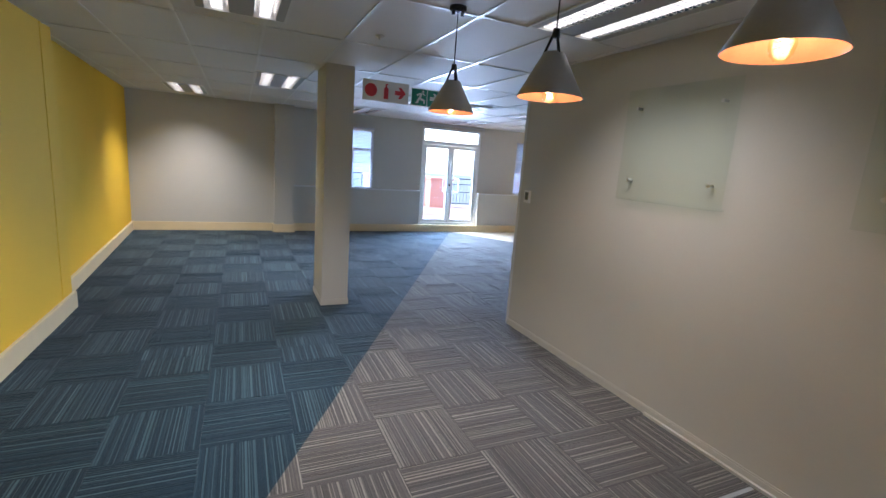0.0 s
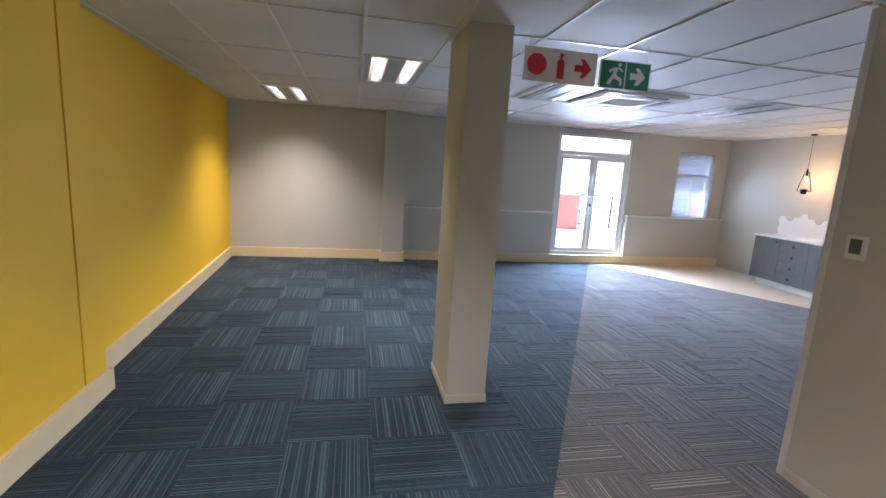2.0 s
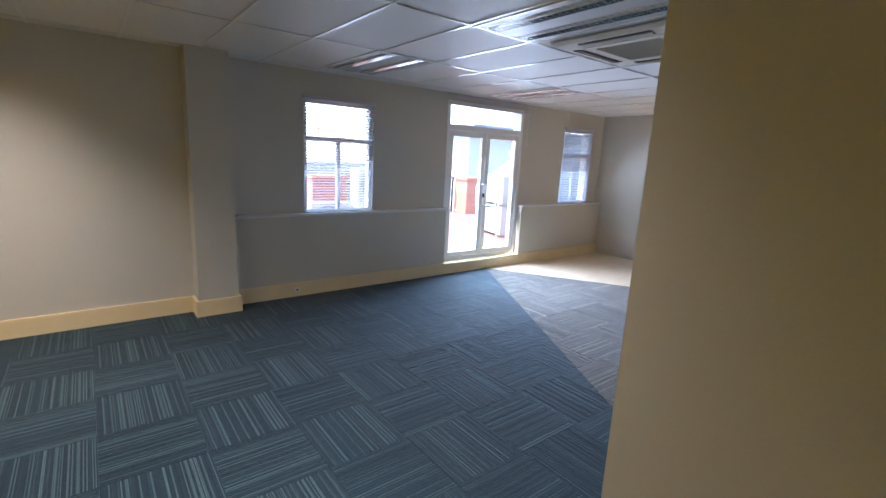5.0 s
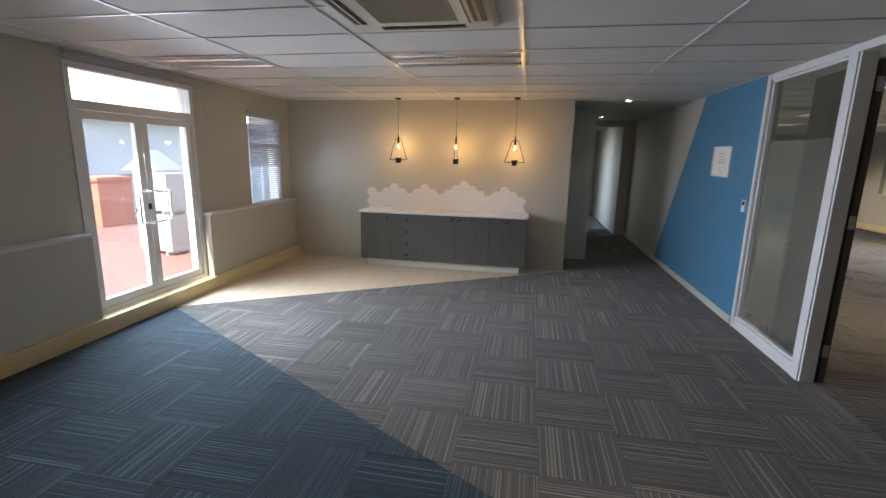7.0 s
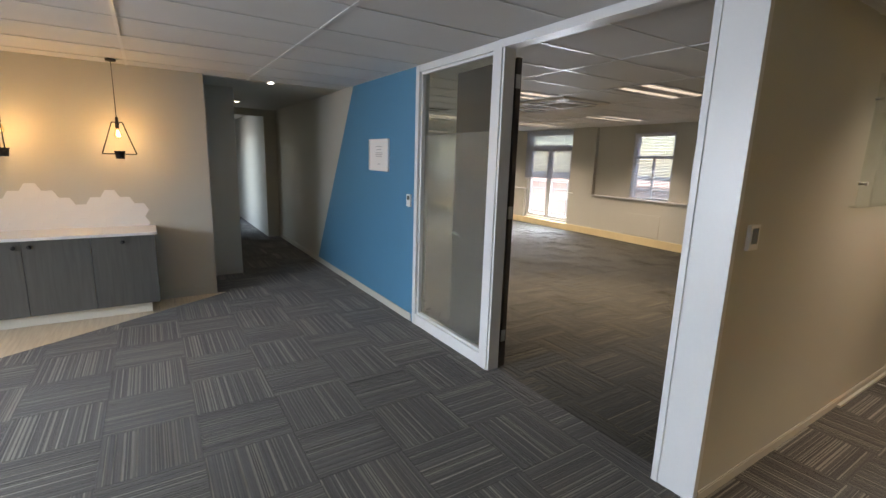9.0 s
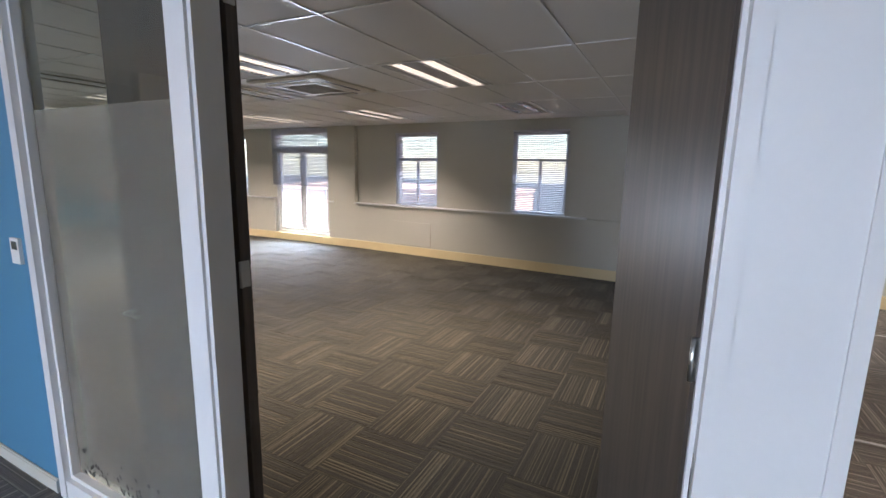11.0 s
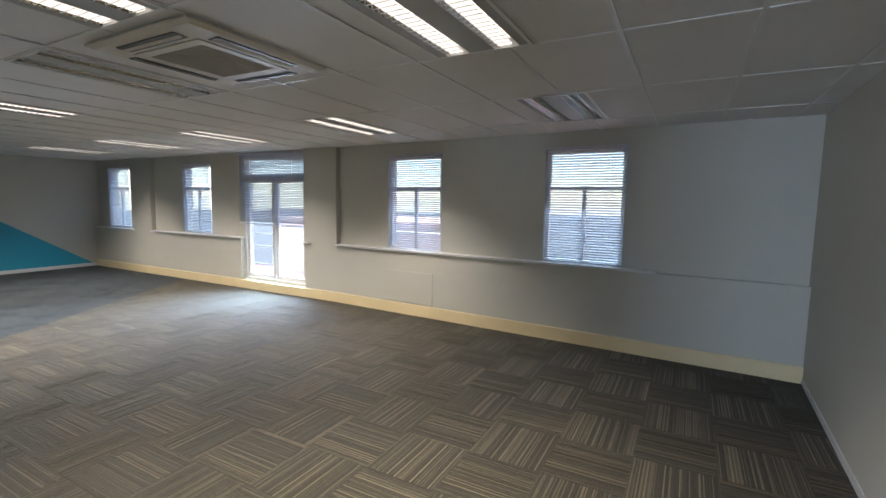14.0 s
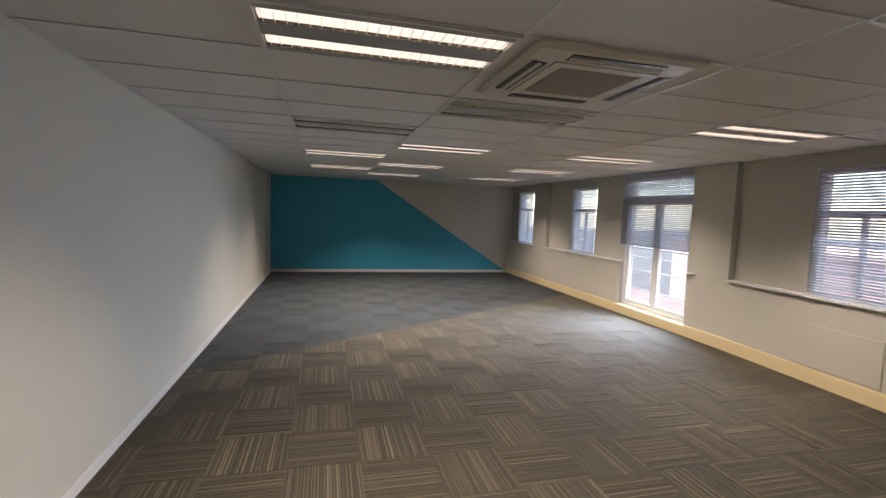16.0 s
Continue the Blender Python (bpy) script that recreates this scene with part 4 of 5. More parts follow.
def wire_pendant(x, y, turn):
    ob = thing("wire_pendant", "black wire trapezoid pendant with a lit upright filament bulb", "pendant lamp", (x, y, 1.60), turn, "wire pendants over the counter")
    drop = CEIL - 1.60
    bm = bmesh.new()
    lathe(bm, [(0.001, drop - 0.001), (0.045, drop - 0.001), (0.045, drop - 0.022), (0.008, drop - 0.026)], seg=20)
    part("ceiling_rose", bm, dark_metal, ob)
    bm = bmesh.new()
    rod(bm, (0, 0, 0.40), (0, 0, drop - 0.024), 0.003, 8)
    part("cord", bm, dark_metal, ob)
    bm = bmesh.new()
    pts = [(-0.045, 0, 0.37), (0.045, 0, 0.37), (0.145, 0, 0.06), (-0.145, 0, 0.06)]
    for p, q in zip(pts, pts[1:] + pts[:1]):
        rod(bm, p, q, 0.0055, 8)
    part("wire_frame", bm, dark_metal, ob)
    bm = bmesh.new()
    lathe(bm, [(0.001, 0.42), (0.012, 0.42), (0.014, 0.37), (0.001, 0.365)], seg=14)
    part("top_cap", bm, dark_metal, ob)
    bm = bmesh.new()
    lathe(bm, [(0.001, 0.012), (0.038, 0.012), (0.046, 0.080), (0.049, 0.082), (0.049, 0.090), (0.044, 0.090), (0.042, 0.070), (0.001, 0.068)], seg=20)
    part("base_cup", bm, dark_metal, ob, "small black metal cup")
    bm = bmesh.new()
    lathe(bm, [(0.001, 0.37), (0.017, 0.37), (0.018, 0.315), (0.013, 0.312)], seg=14)
    part("lamp_holder", bm, dark_metal, ob)
    bulb(ob, 0.318, -1, 0.034)
    pl = new("bulb_light", bpy.data.lights.new("bulb_light", 'POINT'))
    pl.data.energy, pl.data.color, pl.data.shadow_soft_size = 0.72, WARM, 0.03
    pl.location = (x, y, 1.85)
    return ob


for y, turn in ((8.14, 80), (7.245, 18), (6.37, 100)):
    wire_pendant(7.38, y, turn)

# ---------- counter ----------
CF = 7.215                        # front of the cabinet bodies


def knob(parent, y, z):
    bm = bmesh.new()
    m = pose(CF - 0.022, y, z, 0, -90, 0)
    b2 = [(0.006, 0.0), (0.006, 0.012), (0.019, 0.016), (0.019, 0.026), (0.001, 0.028)]
    lathe(bm, b2, seg=14)
    bmesh.ops.transform(bm, matrix=m, verts=bm.verts)
    part("knob", bm, dark_metal, parent, "black round knob")


def cabinet(name, label, y0, y1, fronts):
    ob = thing(name, label, "cabinet", (0, 0, 0), 0, "counter cabinets")
    part("body", bbox(CF, XE - 0.002, y0 + 0.002, y1 - 0.002, 0.115, 0.848, 0.002), charcoal, ob)
    for nm, a, c, z0, z1, ky, kz in fronts:
        f = part(nm, bbox(CF - 0.020, CF - 0.001, a + 0.0025, c - 0.0025, z0 + 0.002, z1 - 0.002, 0.002), charcoal, ob)
        knob(f, ky, kz)
    return ob


y1 = 8.70
cabinet("base_cabinet", "charcoal woodgrain base cabinet with one door", 8.20, y1, [("door", 8.20, y1, 0.12, 0.845, 8.26, 0.79)])
cabinet("drawer_unit", "charcoal woodgrain unit with four drawers", 7.70, 8.20, [("drawer", 7.70, 8.20, 0.12 + 0.181 * i, 0.12 + 0.181 * (i + 1), 7.95, 0.21 + 0.181 * i) for i in range(4)])
cabinet("base_cabinet", "charcoal woodgrain base cabinet with two doors", 6.68, 7.70, [("door", 7.19, 7.70, 0.12, 0.845, 7.24, 0.79), ("door", 6.68, 7.19, 0.12, 0.845, 7.13, 0.79)])
cabinet("base_cabinet", "charcoal woodgrain base cabinet with one door", 6.14, 6.68, [("door", 6.14, 6.68, 0.12, 0.845, 6.42, 0.79)])
wt = tagged(part("worktop", bbox(7.18, XE - 0.001, 6.12, 8.72, 0.849, 0.877, 0.004), counter_white), "white solid surface counter top", "worktop")
tagged(part("plinth", bbox(7.27, XE - 0.02, 6.22, 8.62, 0.004, 0.114, 0.002), cream_plastic), "white recessed cabinet plinth", "plinth")

# hexagon tiles up the wall
hs = 0.0853
hh = hs * math.sqrt(3) / 2
bs = thing("backsplash", "white glazed hexagon tile splashback with a stepped upper edge", "splashback", (XE, 8.685, 0.878))
bm = bmesh.new()
hexp = [((hs - 0.00015) * math.cos(math.pi * i / 3), (hs - 0.00015) * math.sin(math.pi * i / 3)) for i in range(6)]
prism(bm, hexp, "x", -0.009, -0.0005)
hex_mesh = mesh_of(bm, hex_white, "hex_tile")
STEPS = (1, 0, 1, 2, 1, 0, 1, 2, 1, 0, 1, 2, 3, 2, 1, 0, 1, 2, 1, 0)
for i, k in enumerate(STEPS):
    z = 0.250 + k * hh - hh
    while z + hh > 0.015:
        y = -i * 1.5 * hs
        if z - hh >= 0.0:
            o = new("hex_tile", hex_mesh)
            o.parent, o.location = bs, (random.uniform(-0.0002, 0), y, z)
        else:
            bm = bmesh.new()
            cutp = cut([(a, b + z) for a, b in hexp], ((-1, 0.0005), (1, 0.0005)), 1)
            if len(cutp) > 2:
                prism(bm, cutp, "x", -0.009, -0.0005)
                o = part("hex_tile", bm, hex_white, bs)
                o.location = (0, y, 0)
            else:
                bm.free()
        z -= 2 * hh

# ---------- signs, boards, frame, switches ----------
sg = thing("exit_sign", "hanging white and green fire and exit sign on thin wires", "sign", (1.225, 4.93, 2.27))
part("sign_plate", bbox(0.0, 0.52, -0.004, 0.004, 0.0, 0.215, 0.002), acrylic, sg, "white acrylic plate with red symbols")
part("sign_plate", bbox(0.55, 0.93, -0.004, 0.004, 0.0, 0.19, 0.002), acrylic, sg, "acrylic plate with two green panels")
bm = bmesh.new()
prism(bm, [(0.09 + 0.068 * math.cos(t * math.pi / 14), 0.108 + 0.068 * math.sin(t * math.pi / 14)) for t in range(28)], "y", -0.0065, -0.0045)
part("red_disc", bm, red_ink, sg)
bm = bmesh.new()
prism(bm, [(0.235, 0.03), (0.285, 0.03), (0.285, 0.14), (0.268, 0.155), (0.268, 0.175), (0.29, 0.185), (0.25, 0.19), (0.25, 0.155), (0.235, 0.14)], "y", -0.0065, -0.0045)
part("extinguisher_symbol", bm, red_ink, sg)


def arrow(x, z, k):
    return [(x, z - 0.022 * k), (x + 0.06 * k, z - 0.022 * k), (x + 0.04 * k, z - 0.06 * k), (x + 0.07 * k, z - 0.06 * k), (x + 0.125 * k, z), (x + 0.07 * k, z + 0.06 * k), (x + 0.04 * k, z + 0.06 * k), (x + 0.06 * k, z + 0.022 * k), (x, z + 0.022 * k)]


bm = bmesh.new()
prism(bm, arrow(0.36, 0.108, 1.0), "y", -0.0065, -0.0045)
part("red_arrow", bm, red_ink, sg)
for a, c in ((0.557, 0.735), (0.745, 0.923)):
    part("green_panel", bbox(a, c, -0.0055, -0.0045, 0.008, 0.182, 0), green_ink, sg)
bm = bmesh.new()
prism(bm, arrow(0.775, 0.095, 0.95), "y", -0.0075, -0.006)
part("white_arrow", bm, acrylic, sg)
bm = bmesh.new()
for p in ([(0.60, 0.03), (0.63, 0.03), (0.66, 0.085), (0.64, 0.095)], [(0.64, 0.085), (0.665, 0.085), (0.685, 0.14), (0.655, 0.145)], [(0.655, 0.07), (0.70, 0.055), (0.70, 0.03), (0.715, 0.03), (0.715, 0.07), (0.665, 0.095)],
          [(0.61, 0.12), (0.655, 0.145), (0.655, 0.13), (0.625, 0.105)], [(0.683, 0.135), (0.715, 0.115), (0.72, 0.125), (0.685, 0.15)], [(0.68, 0.152), (0.70, 0.152), (0.70, 0.172), (0.68, 0.172)]):
    prism(bm, p, "y", -0.0075, -0.006)
part("running_symbol", bm, acrylic, sg)
for x, z in ((0.03, 0.215), (0.49, 0.215), (0.58, 0.19), (0.90, 0.19)):
    bm = bmesh.new()
    rod(bm, (x, 0, z - 0.004), (x, 0, CEIL - 2.27), 0.0012, 5)
    part("wire", bm, steel, sg)


def glass_board(y0):
    """A frameless glass board on four stand-offs with a tray below."""
    ob = thing("glass_board", "frameless glass writing board on steel stand-offs", "whiteboard", (PX0, y0, 1.51), 0, "glass boards")
    b = part("board", bbox(-0.036, -0.030, -0.84, 0.0, 0.0, 0.76, 0.001), board_glass, ob)
    for v in (-0.10, -0.74):
        for z in (0.13, 0.63):
            bm = bmesh.new()
            rod(bm, (-0.001, v, z), (-0.030, v, z), 0.008, 12)
            rod(bm, (-0.036, v, z), (-0.046, v, z), 0.012, 14)
            part("stand_off", bm, steel, ob)
    part("tray", bbox(-0.042, -0.001, -0.84, 0.0, -0.016, -0.004, 0.002), board_glass, ob, "translucent pen tray")
    return ob


for y in (2.55, 1.07, -0.41):
    glass_board(y)

th = thing("thermostat", "white wall thermostat with a grey display", "thermostat", (PX0, 3.75, 1.33), 0, "thermostats")
part("case", bbox(-0.018, 0.0, -0.045, 0.045, 0.0, 0.12, 0.005), plastic, th)
part("display", bbox(-0.0195, -0.018, -0.028, 0.028, 0.03, 0.105, 0.0005), screen_grey, th)
th = thing("thermostat", "small white wall thermostat on the blue panel", "thermostat", (5.78, PY1, 1.22), 0, "thermostats")
part("case", bbox(-0.042, 0.042, 0.0, 0.016, 0.0, 0.125, 0.005), plastic, th)
part("display", bbox(-0.026, 0.026, 0.016, 0.0175, 0.07, 0.11, 0.0005), screen_grey, th)
cf = thing("picture_frame", "framed certificate in a thin silver frame", "picture frame", (6.52, PY1, 1.555))
part("frame", frame_bars(-0.262, 0.262, 0.0, 0.357, 0.0, 0.018, 0.017), satin_steel, cf)
part("paper", bbox(-0.246, 0.246, 0.0, 0.008, 0.016, 0.341, 0), paper, cf)
bm = bmesh.new()
for i, (a, w) in enumerate(((0.27, 0.11), (0.235, 0.08), (0.20, 0.12), (0.18, 0.12), (0.16, 0.10), (0.075, 0.05))):
    box(bm, -w * 0.8, w * 0.8, 0.008, 0.0088, a, a + 0.006)
part("print", bm, ink, cf)
for x, y in ((1.72, 10.0),):
    so = thing("wall_socket", "small white socket on the skirting", "socket", (x, y, 0.06))
    part("plate", bbox(-0.03, 0.03, -0.010, 0.0, 0.0, 0.05, 0.003), plastic, so)
    part("socket_hole", bbox(-0.012, 0.012, -0.0112, -0.010, 0.015, 0.035, 0.0), black_plastic, so)
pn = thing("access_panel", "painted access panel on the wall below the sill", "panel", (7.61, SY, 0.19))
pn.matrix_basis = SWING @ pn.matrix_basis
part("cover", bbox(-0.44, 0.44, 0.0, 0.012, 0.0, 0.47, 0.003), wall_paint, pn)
# Solid dark strips stand for the shadow line along two panel edges.
part("edge_strip", bbox(-0.452, -0.44, 0.0, 0.007, -0.010, 0.475, 0.001), grille, pn, "dark strip for the shadow line beside the panel")
part("edge_strip", bbox(-0.44, 0.44, 0.0, 0.007, -0.010, 0.0, 0.001), grille, pn, "dark strip for the shadow line beside the panel")
pn = thing("access_panel", "painted access panel on the wall below the sill", "panel", (15.3, SY, 0.19))
part("cover", bbox(-0.40, 0.40, 0.0, 0.012, 0.0, 0.12, 0.003), wall_paint, pn)
part("edge_strip", bbox(-0.406, -0.40, 0.0, 0.014, -0.005, 0.125, 0.001), wall_paint, pn)
sx = thing("floor_box", "small white plastic box at the foot of the wall", "cable box", (PX1 + 0.20, 2.0, 0.005))
part("lid", bbox(-0.03, 0.03, -0.14, 0.14, 0.0, 0.035, 0.004), plastic, sx)
tr = thing("cable_trunking", "loose pale grey cable trunking along the wall foot", "trunking", (PX0 - 0.025, 0.4, 0.006))
part("duct", bbox(-0.010, 0.010, -2.0, 1.6, 0.0, 0.018, 0.003), wall_paint, tr)
cb = thing("cable", "loose coil of white cable on the carpet", "cable", (2.35, -2.6, 0.012))
bm = bmesh.new()
pts = []
for i in range(150):
    t = i * 0.19
    r = 0.16 + 0.05 * math.sin(t * 0.37)
    pts.append((r * 1.6 * math.cos(t) + 0.1 * math.sin(t * 0.11), r * 0.8 * math.sin(t), 0.004 * abs(math.sin(t * 1.7))))
for p, q in zip(pts, pts[1:]):
    rod(bm, p, q, 0.004, 6)
part("loop", bm, plastic, cb)
for y in (1.22, -1.5):
    st = thing("floor_strip", "thin metal strip across the carpet", "floor strip", (0, y, 0.006), 0, "floor strips")
    part("strip", bbox(XW2 + 0.05, PX0 - 0.05, -0.012, 0.012, 0.0, 0.004, 0.001), unit_metal, st)
sd = thing("smoke_detector", "small white ceiling sprinkler head", "sprinkler", (1.0, 3.5, CEIL))
bm = bmesh.new()
lathe(bm, [(0.001, -0.03), (0.01, -0.03), (0.012, -0.012), (0.034, -0.010), (0.036, 0.0)], seg=18)
part("head", bm, white_paint, sd)

# ---------- outdoors ----------
bm = bmesh.new()
box(bm, -300, 300, -300, 300, -6.2, -6.0)
structure("ground", bm, tar, "grey asphalt ground far below", "ground")
bm = bmesh.new()
box(bm, XW - 1.0, 12.0, NY + 0.3, NY + 6.2, -0.25, 0.05)
structure("terrace_slab", bm, terracotta, "red-brown terrace floor", "terrace")
bm = bmesh.new()
box(bm, XW2 - 1.0, EX + 1.0, SY - 2.0, SY - 0.3, -0.25, 0.05)
structure("balcony_slab", bm, terracotta, "red-brown balcony floor", "balcony")


def railing(x0, x1, y, zb=0.05, bars=True):
    ob = thing("railing", "dark metal railing with thin upright bars" if bars else "pale grey metal balcony railing with level rails", "railing", (x0, y, zb), 0, "railings")
    metal = dark_metal if bars else unit_metal
    n = max(1, int((x1 - x0) / 2.0))
    L = x1 - x0
    for i in range(n + 1):
        part("post", bbox(i * L / n - 0.02, i * L / n + 0.02, -0.02, 0.02, 0, 1.06, 0.003), metal, ob)
    for z in (0.12, 0.55, 0.85, 1.06):
        bm = bmesh.new()
        rod(bm, (0, 0, z), (L, 0, z), 0.014 if z < 1 else 0.022, 8)
        part("rail", bm, metal, ob)
    bm = bmesh.new()
    rod(bm, (0, 0, 0.12), (0, 0, 0.85), 0.007, 6)
    me = mesh_of(bm, metal, "bar")
    k = int(L / 0.13) if bars else 1
    for i in range(1, k):
        o = new("bar", me)
        o.parent, o.location = ob, (i * L / k, 0, 0)
    return ob


def pier(x, y, w, d, h):
    ob = thing("brick_pier", "red painted square terrace pier with a flat cap", "pier", (x, y, 0.05), 0, "terrace piers")
    part("shaft", bbox(-w / 2, w / 2, -d / 2, d / 2, 0, h, 0.01), red_plaster, ob)
    part("cap", bbox(-w / 2 - 0.04, w / 2 + 0.04, -d / 2 - 0.04, d / 2 + 0.04, h, h + 0.08, 0.01), red_plaster, ob)


for x in (1.9, 4.4, 6.7, 9.1, 11.9):
    pier(x, 15.4, 0.85, 0.55, 1.0)
for x0, x1 in ((-2.8, 1.4), (2.4, 3.9), (4.9, 6.2), (7.2, 8.6), (9.6, 11.4)):
    railing(x0, x1, 15.7)
railing(7.1, 15.5, SY - 1.6, bars=False)


def outdoor_unit(x, y, turn, z=0.05):
    ob = thing("outdoor_unit", "weathered grey air conditioner condenser unit", "condenser", (x, y, z), turn, "condensers")
    part("casing", bbox(-0.42, 0.42, -0.16, 0.16, 0.06, 0.66, 0.01), unit_metal, ob)
    bm = bmesh.new()
    for r in (0.05, 0.10, 0.15, 0.20, 0.24):
        lathe(bm, [(r, 0.0), (r + 0.006, 0.006), (r + 0.012, 0.0)], seg=28)
    bmesh.ops.transform(bm, matrix=pose(-0.10, -0.165, 0.36, 90, 0, 0), verts=bm.verts)
    part("fan_guard", bm, dark_metal, ob)
    for k in (-0.3, 0.3):
        part("foot", bbox(k - 0.03, k + 0.03, -0.18, 0.18, 0.0, 0.06, 0.004), unit_metal, ob)


outdoor_unit(7.02, 12.1, 75)
outdoor_unit(7.02, 12.1, 75, 0.71)
outdoor_unit(4.48, 13.2, 0)
outdoor_unit(4.48, 13.2, 0, 0.71)
outdoor_unit(3.58, 13.3, 0)
pc = thing("pillar", "tall terrace pillar, red below and grey-green above", "pillar", (7.55, 11.75, 0.05))
part("red_base", bbox(-0.15, 0.15, -0.15, 0.15, 0, 1.5, 0.01), red_plaster, pc)
part("shaft", bbox(-0.145, 0.145, -0.145, 0.145, 1.5, 3.2, 0.01), slate_roof, pc)


def house(name, label, x0, x1, y0, y1, z0, z1, wall, roof_h, cols, rows, face):
    """A plain block with real window recesses on the side that faces the rooms, and a hipped or flat roof."""
    ob = thing(name, label, "building", ((x0 + x1) / 2, (y0 + y1) / 2, z0))
    w, d, h = (x1 - x0) / 2, (y1 - y0) / 2, z1 - z0
    s = face
    holes = []
    for i in range(cols):
        for j in range(rows):
            cx = -w + (i + 0.5) * 2 * w / cols
            cz = (j + 0.5) * h / rows
            holes.append((cx - 0.55, cx + 0.55, cz - 0.65, cz + 0.65))
    bm = bmesh.new()
    yf = -d if s < 0 else d
    for j in range(rows):
        zz0, zz1 = j * h / rows, (j + 1) * h / rows
        wall_with_holes(bm, "y", min(yf, yf - s * 0.3), max(yf, yf - s * 0.3), -w, w, zz0, zz1, [q for q in holes if zz0 < q[2] < zz1])
    box(bm, -w, w, *sorted((yf - s * 0.3, -yf)), 0, h)
    part("wall", bm, wall, ob)
    for a, c, k0, k1 in holes:
        g = part("window", bbox(a, c, *sorted((yf - s * 0.22, yf - s * 0.26)), k0, k1, 0), screen_grey, ob)
        part("window_frame", frame_bars(a, c, k0, k1, *sorted((yf - s * 0.12, yf - s * 0.2)), 0.06), aluminium, g)
    bm = bmesh.new()
    if roof_h:
        a = [bm.verts.new(p) for p in ((-w - 0.4, -d - 0.4, h), (w + 0.4, -d - 0.4, h), (w + 0.4, d + 0.4, h), (-w - 0.4, d + 0.4, h))]
        t = [bm.verts.new(p) for p in ((-w * 0.6, 0, h + roof_h), (w * 0.6, 0, h + roof_h))]
        for q in ((a[0], a[1], t[1], t[0]), (a[1], a[2], t[1]), (a[2], a[3], t[0], t[1]), (a[3], a[0], t[0]), (a[3], a[2], a[1], a[0])):
            bm.faces.new(q)
    else:
        box(bm, -w - 0.1, w + 0.1, -d - 0.1, d + 0.1, h, h + 0.35)
    part("roof", bm, slate_roof if roof_h else wall, ob)
    return ob


house("white_building", "pale plastered building across the yard", -9, 7.5, 27, 36, -6, 3.4, pale_plaster, 2.6, 3, 3, -1)
house("white_building", "pale plastered building with a dark flat eave", 21.5, 40, 30, 40, -6, 3.1, pale_plaster, 0, 1, 3, -1)
eave = tagged(part("eave_slab", bbox(21.0, 40.5, 29.0, 40.5, 3.46, 4.0, 0.02), slate_roof), "dark overhanging roof slab of the far building", "roof")
house("grey_pavilion", "small pavilion with a blue-grey pyramid roof", 20.3, 21.5, 24.4, 25.6, -6, 0.7, pale_plaster, 1.0, 1, 3, -1)
sb = house("salmon_building", "salmon plastered building with pale upright bands", -10, 2.95, -16, -9.5, -6, 9, pink_plaster, 0, 3, 4, 1)
for x in (1.78, -1.5, -5.7):
    part("pilaster", bbox(x + 3.525 - 0.11, x + 3.525 + 0.11, 3.25, 3.34, 0.0, 14.9, 0.01), white_paint, sb, "pale painted upright band")
house("salmon_building", "salmon plastered building across the street, lightened for glare", 14, 34, -34, -24, -6, -0.1, lightened_salmon, 0, 0, 1, 1)

# ---------- vinyl planks by the counter ----------
DIAG = ((4.76, 10.0), (7.66, 5.46))          # carpet edge towards the counter
BLUE = ((4.74, 9.97), (0.12, 1.99))          # blue to grey
SLATE = ((9.23, 3.74), (13.05, -2.6))        # grey to slate in the large room


def area(poly):
    return abs(sum(p[0] * q[1] - q[0] * p[1] for p, q in zip(poly, poly[1:] + poly[:1]))) / 2


def clip_rect(poly, x0, x1, y0, y1):
    for line in (((x0, y1), (x0, y0)), ((x1, y0), (x1, y1)), ((x0, y0), (x1, y0)), ((x1, y1), (x0, y1))):
        poly = cut(poly, line, 1) if poly else poly
    return poly


def slab(bm, poly, z0, z1, uvl=None, org=(0, 0), swap=False):
    if sum(p[0] * q[1] - q[0] * p[1] for p, q in zip(poly, poly[1:] + poly[:1])) < 0:
        poly = poly[::-1]
    lo, hi = [bm.verts.new((*p, z0)) for p in poly], [bm.verts.new((*p, z1)) for p in poly]
    k = len(poly)
    fs = [bm.faces.new(hi)] + [bm.faces.new((lo[i], lo[(i + 1) % k], hi[(i + 1) % k], hi[i])) for i in range(k)]
    if uvl:
        for f in fs:
            for lp in f.loops:
                u, v = lp.vert.co.x - org[0], lp.vert.co.y - org[1]
                lp[uvl].uv = (v, u) if swap else (u, v)


def distinct(poly):
    out = []
    for p in poly:
        if not out or math.hypot(p[0] - out[-1][0], p[1] - out[-1][1]) > 1e-4:
            out.append(p)
    if len(out) > 1 and math.hypot(out[0][0] - out[-1][0], out[0][1] - out[-1][1]) <= 1e-4:
        out.pop()
    return out


bm = bmesh.new()
box(bm, XW - 0.2, EX + 0.2, SY - 0.3, NY + 0.3, -0.12, -0.008)
floor = structure("floor", bm, tar, "dark screed under the floor coverings", "floor")
vf = tagged(new("floor_vinyl"), "pale oak vinyl plank floor by the counter", "floor", kind="structure")
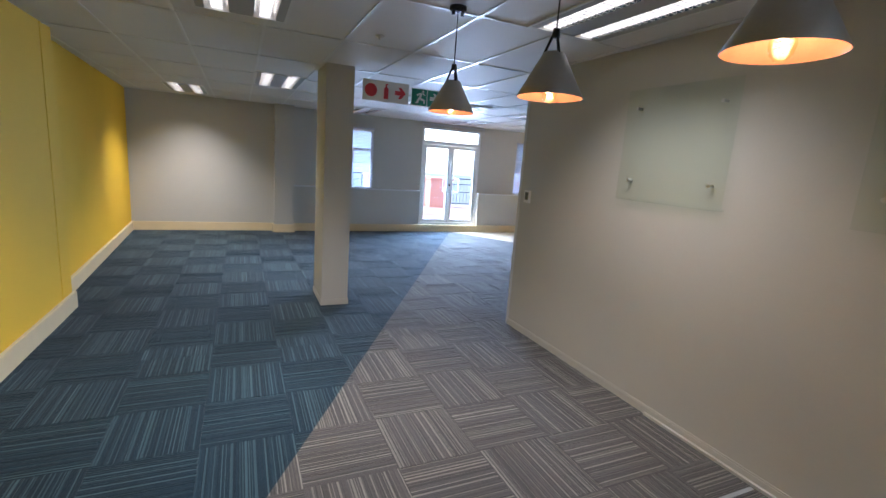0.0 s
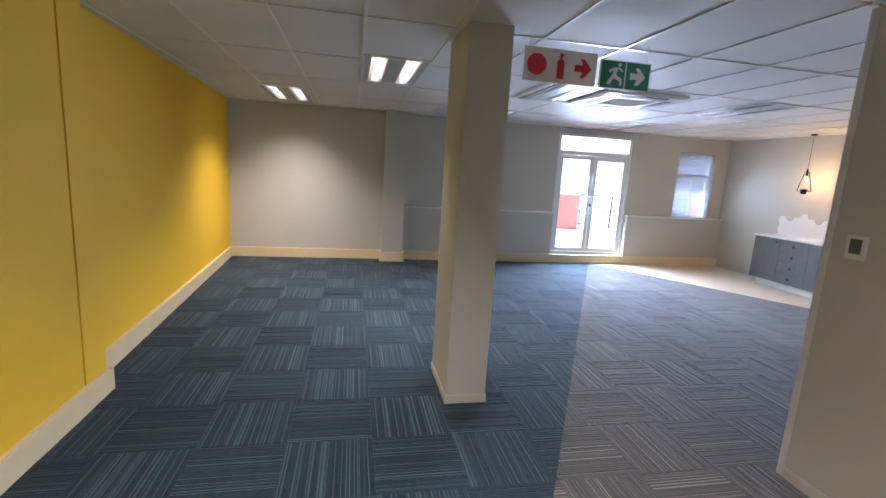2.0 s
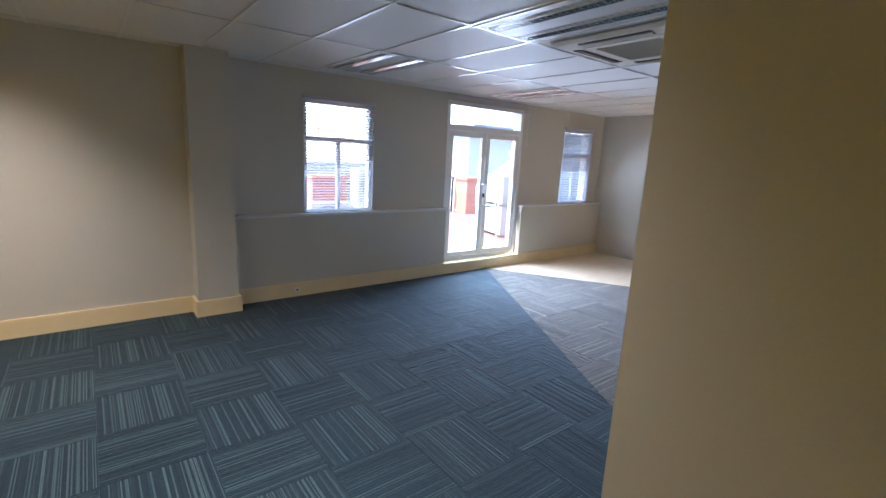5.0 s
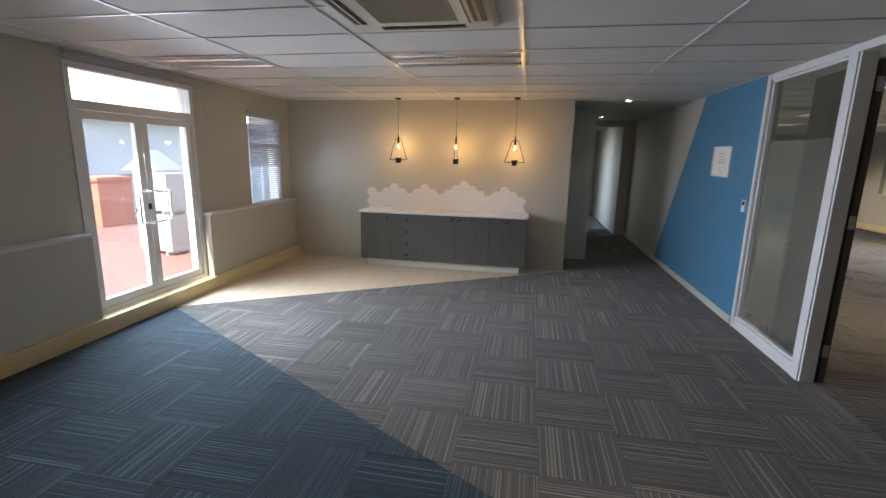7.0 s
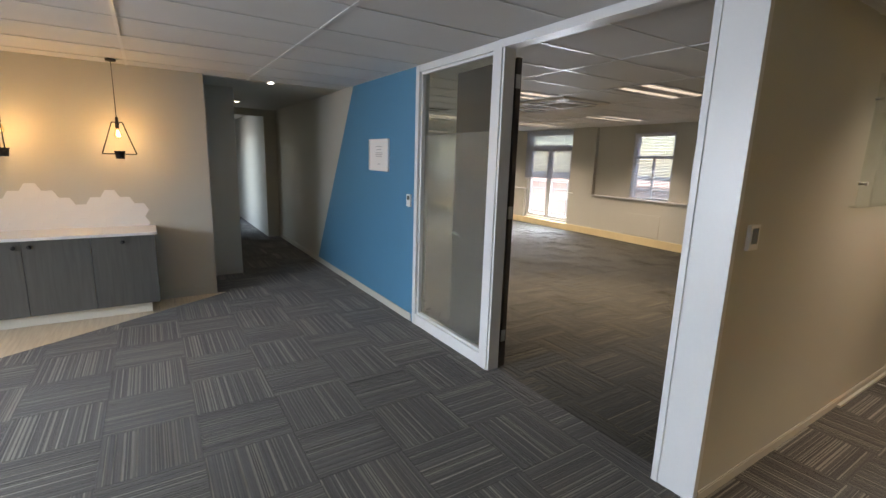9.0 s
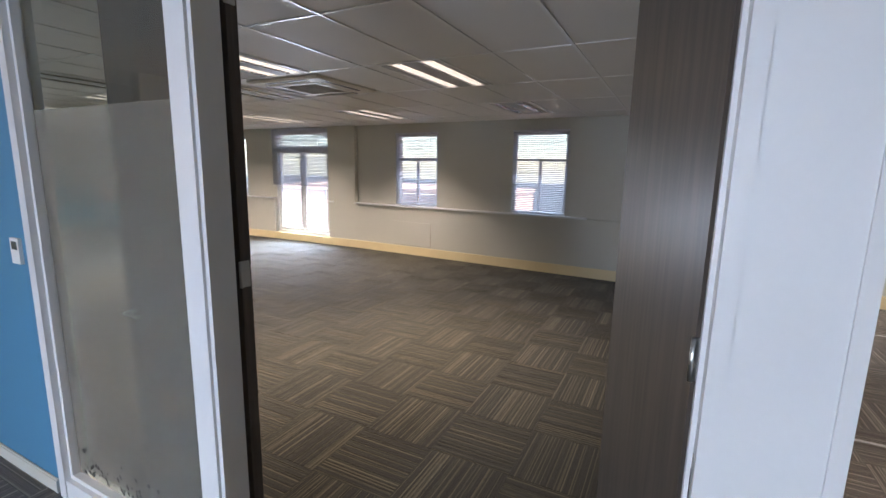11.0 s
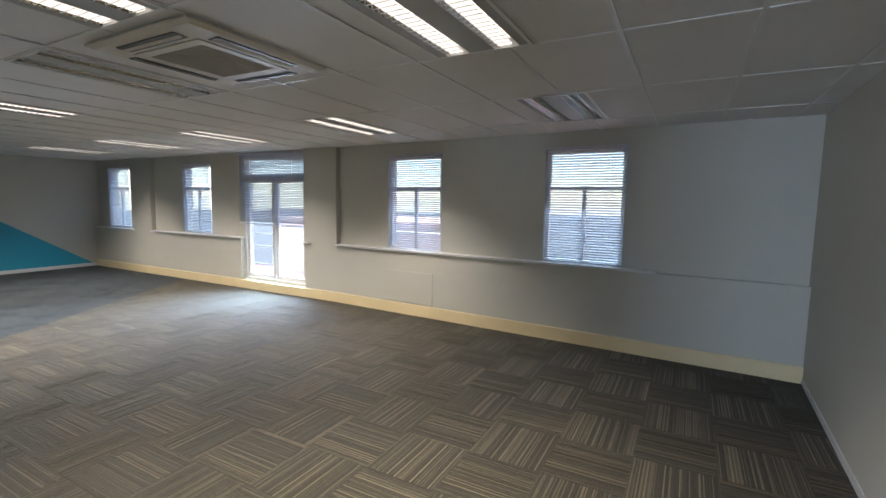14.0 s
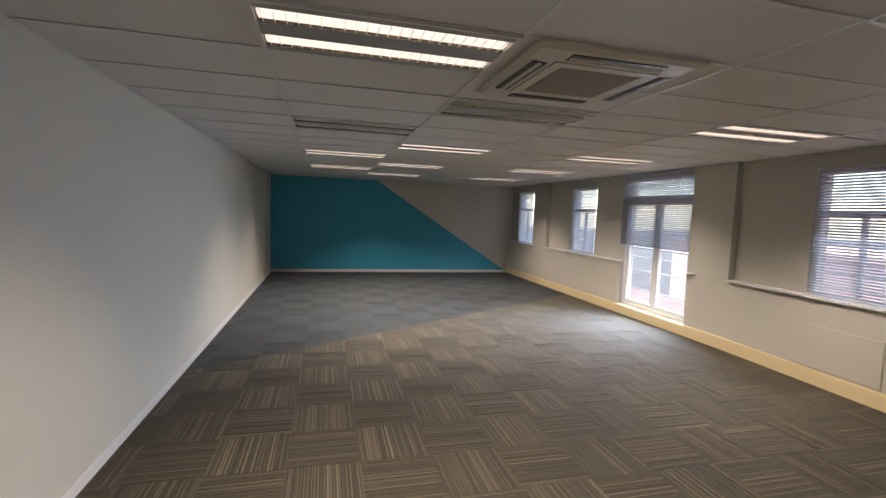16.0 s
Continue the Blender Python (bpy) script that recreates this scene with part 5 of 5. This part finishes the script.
for j in range(40):
    y0 = 5.4 + j * 0.152
    off = random.uniform(0, 1.2)
    for i in range(-1, 4):
        x0 = 4.4 + off + (i - 1) * 1.22
        p = clip_rect([(x0, y0), (x0 + 1.2185, y0), (x0 + 1.2185, y0 + 0.1505), (x0, y0 + 0.1505)], 4.7, XE, CY1 - 0.1, NY)
        p = distinct(cut(p, DIAG, 1)) if p else p
        if len(p) > 2 and area(p) > 2e-4:
            bm = bmesh.new()
            slab(bm, p, -0.008, random.uniform(-0.0004, 0.0002))
            part("plank", bm, vinyl, vf)

# ---------- carpet tiles ----------


def bands(rng):
    """Stripes across one tile: (from, to, light or not), light ones broken into uneven groups."""
    out, at = [], 0.0
    while at < 0.5:
        w = rng.choice((0.006, 0.009, 0.013, 0.020, 0.034, 0.044))
        out.append((at, min(0.5, at + w), False))
        at += w
        if at < 0.49:
            w = rng.choice((0.004, 0.006, 0.009, 0.014))
            out.append((at, min(0.5, at + w), True))
            at += w
    return out


BANDS = [bands(random.Random(30 + k)) for k in range(5)]


def striped(bm, uvl, poly, x0, y0, z, swap, pattern, ox=0.0, oy=0.0, dip=0.0019):
    """Tile top as raised dark and sunken light stripes, cut to the polygon."""
    for a, c, light in pattern:
        if swap:
            p = clip_rect(poly, x0 - 1, x0 + 1, y0 + a, y0 + c)
        else:
            p = clip_rect(poly, x0 + a, x0 + c, y0 - 1, y0 + 1)
        p = distinct(p) if p else p
        if len(p) < 3 or area(p) < 1e-6:
            continue
        k = len(bm.faces)
        slab(bm, [(q[0] - ox, q[1] - oy) for q in p], -0.006, z - dip if light else z, uvl, (x0 - ox, y0 - oy), swap)
        if light:
            bm.faces.ensure_lookup_table()
            for f in bm.faces[k:]:
                f.material_index = 1


def carpet_floor(name, label, rects, gx, gy, lines, mats, near):
    """0.5 m tiles, quarter-turned like a chessboard, cut at the walls and along the colour lines."""
    ob = tagged(new(name), label, "carpet", kind="structure")
    whole = {}
    rest = {}
    rng = random.Random(len(name))
    for i in range(-12, 45):
        for j in range(-12, 30):
            x0, y0 = gx + 0.5 * i, gy + 0.5 * j
            for rect in rects:
                base = clip_rect([(x0, y0), (x0 + 0.5, y0), (x0 + 0.5, y0 + 0.5), (x0, y0 + 0.5)], *rect)
                if not base or area(base) < 1e-4:
                    continue
                for poly, mi in lines(base):
                    poly = distinct(poly)
                    if len(poly) < 3 or area(poly) < 4e-4:
                        continue
                    swap = (i + j) % 2 == 0
                    v = rng.randrange(len(BANDS))
                    dz = 0.0032 + rng.uniform(-0.0005, 0.0005)
                    full = area(poly) > 0.2499
                    close = near[0] < x0 + 0.25 < near[1] and near[2] < y0 + 0.25 < near[3]
                    g = 0.0007
                    if close and full:
                        if (mi, swap, v) not in whole:
                            bm = bmesh.new()
                            striped(bm, bm.loops.layers.uv.new("UVMap"), [(g, g), (0.5 - g, g), (0.5 - g, 0.5 - g), (g, 0.5 - g)], 0, 0, 0.0, swap, BANDS[v])
                            whole[mi, swap, v] = mesh_of(bm, mats[mi], "carpet_tile")
                        o = new("carpet_tile", whole[mi, swap, v])
                        o.parent, o.location = ob, (x0, y0, dz)
                    elif close:
                        bm = bmesh.new()
                        striped(bm, bm.loops.layers.uv.new("UVMap"), poly, x0, y0, 0.0, swap, BANDS[v], x0, y0)
                        o = part("carpet_tile", bm, mats[mi], ob)
                        o.location = (x0, y0, dz)
                    else:
                        if mi not in rest:
                            rest[mi] = []
                        b3 = bmesh.new()
                        cx, cy = x0 + 0.25, y0 + 0.25
                        striped(b3, b3.loops.layers.uv.new("UVMap"), [(cx + (p[0] - cx) * 0.997, cy + (p[1] - cy) * 0.997) for p in poly], x0, y0, dz, swap, BANDS[v], dip=0.0009)
                        me = bpy.data.meshes.new("t")
                        b3.to_mesh(me)
                        b3.free()
                        rest[mi].append(me)
    for mi, meshes in rest.items():
        b3 = bmesh.new()
        for me in meshes:
            b3.from_mesh(me)
            bpy.data.meshes.remove(me)
        tagged(part("carpet_rest", b3, mats[mi], ob), kind="stuff")
    return ob


def office_lines(p):
    if min(q[0] for q in p) > XE - 1e-6:
        return [(p, 0)]
    out = []
    a = cut(p, DIAG, -1)
    if a:
        b = cut(a, BLUE, -1)
        c = cut(a, BLUE, 1)
        if b:
            out.append((b, 1))
        if c:
            out.append((c, 0))
    return out


def large_lines(p):
    return [(q, mi) for q, mi in ((cut(p, SLATE, -1), 0), (cut(p, SLATE, 1), 2)) if q]


MATS = [(carpet_grey, yarn_grey), (carpet_blue, yarn_blue), (carpet_slate, yarn_slate)]
carpet_floor("floor_carpet_office", "petrol blue and grey-brown striped carpet tiles meeting on a diagonal",
             [(XW, XE + 0.0, PY1 - 0.1, NY), (XW, PX0, SY, PY1 - 0.1), (XE, 15.6, PY1, 6.1)], 0.30, 0.0, office_lines, MATS, (-1.9, 5.0, 1.0, 8.0))
carpet_floor("floor_carpet_large_room", "grey-brown and slate striped carpet tiles meeting on a diagonal",
             [(PX1, EX, SY, PY1 - 0.1)], 0.17, 0.64, large_lines, [(carpet_brown_dimmed, yarn_brown_dimmed), MATS[1], MATS[2]], (2.9, 10.2, -2.5, 3.9))
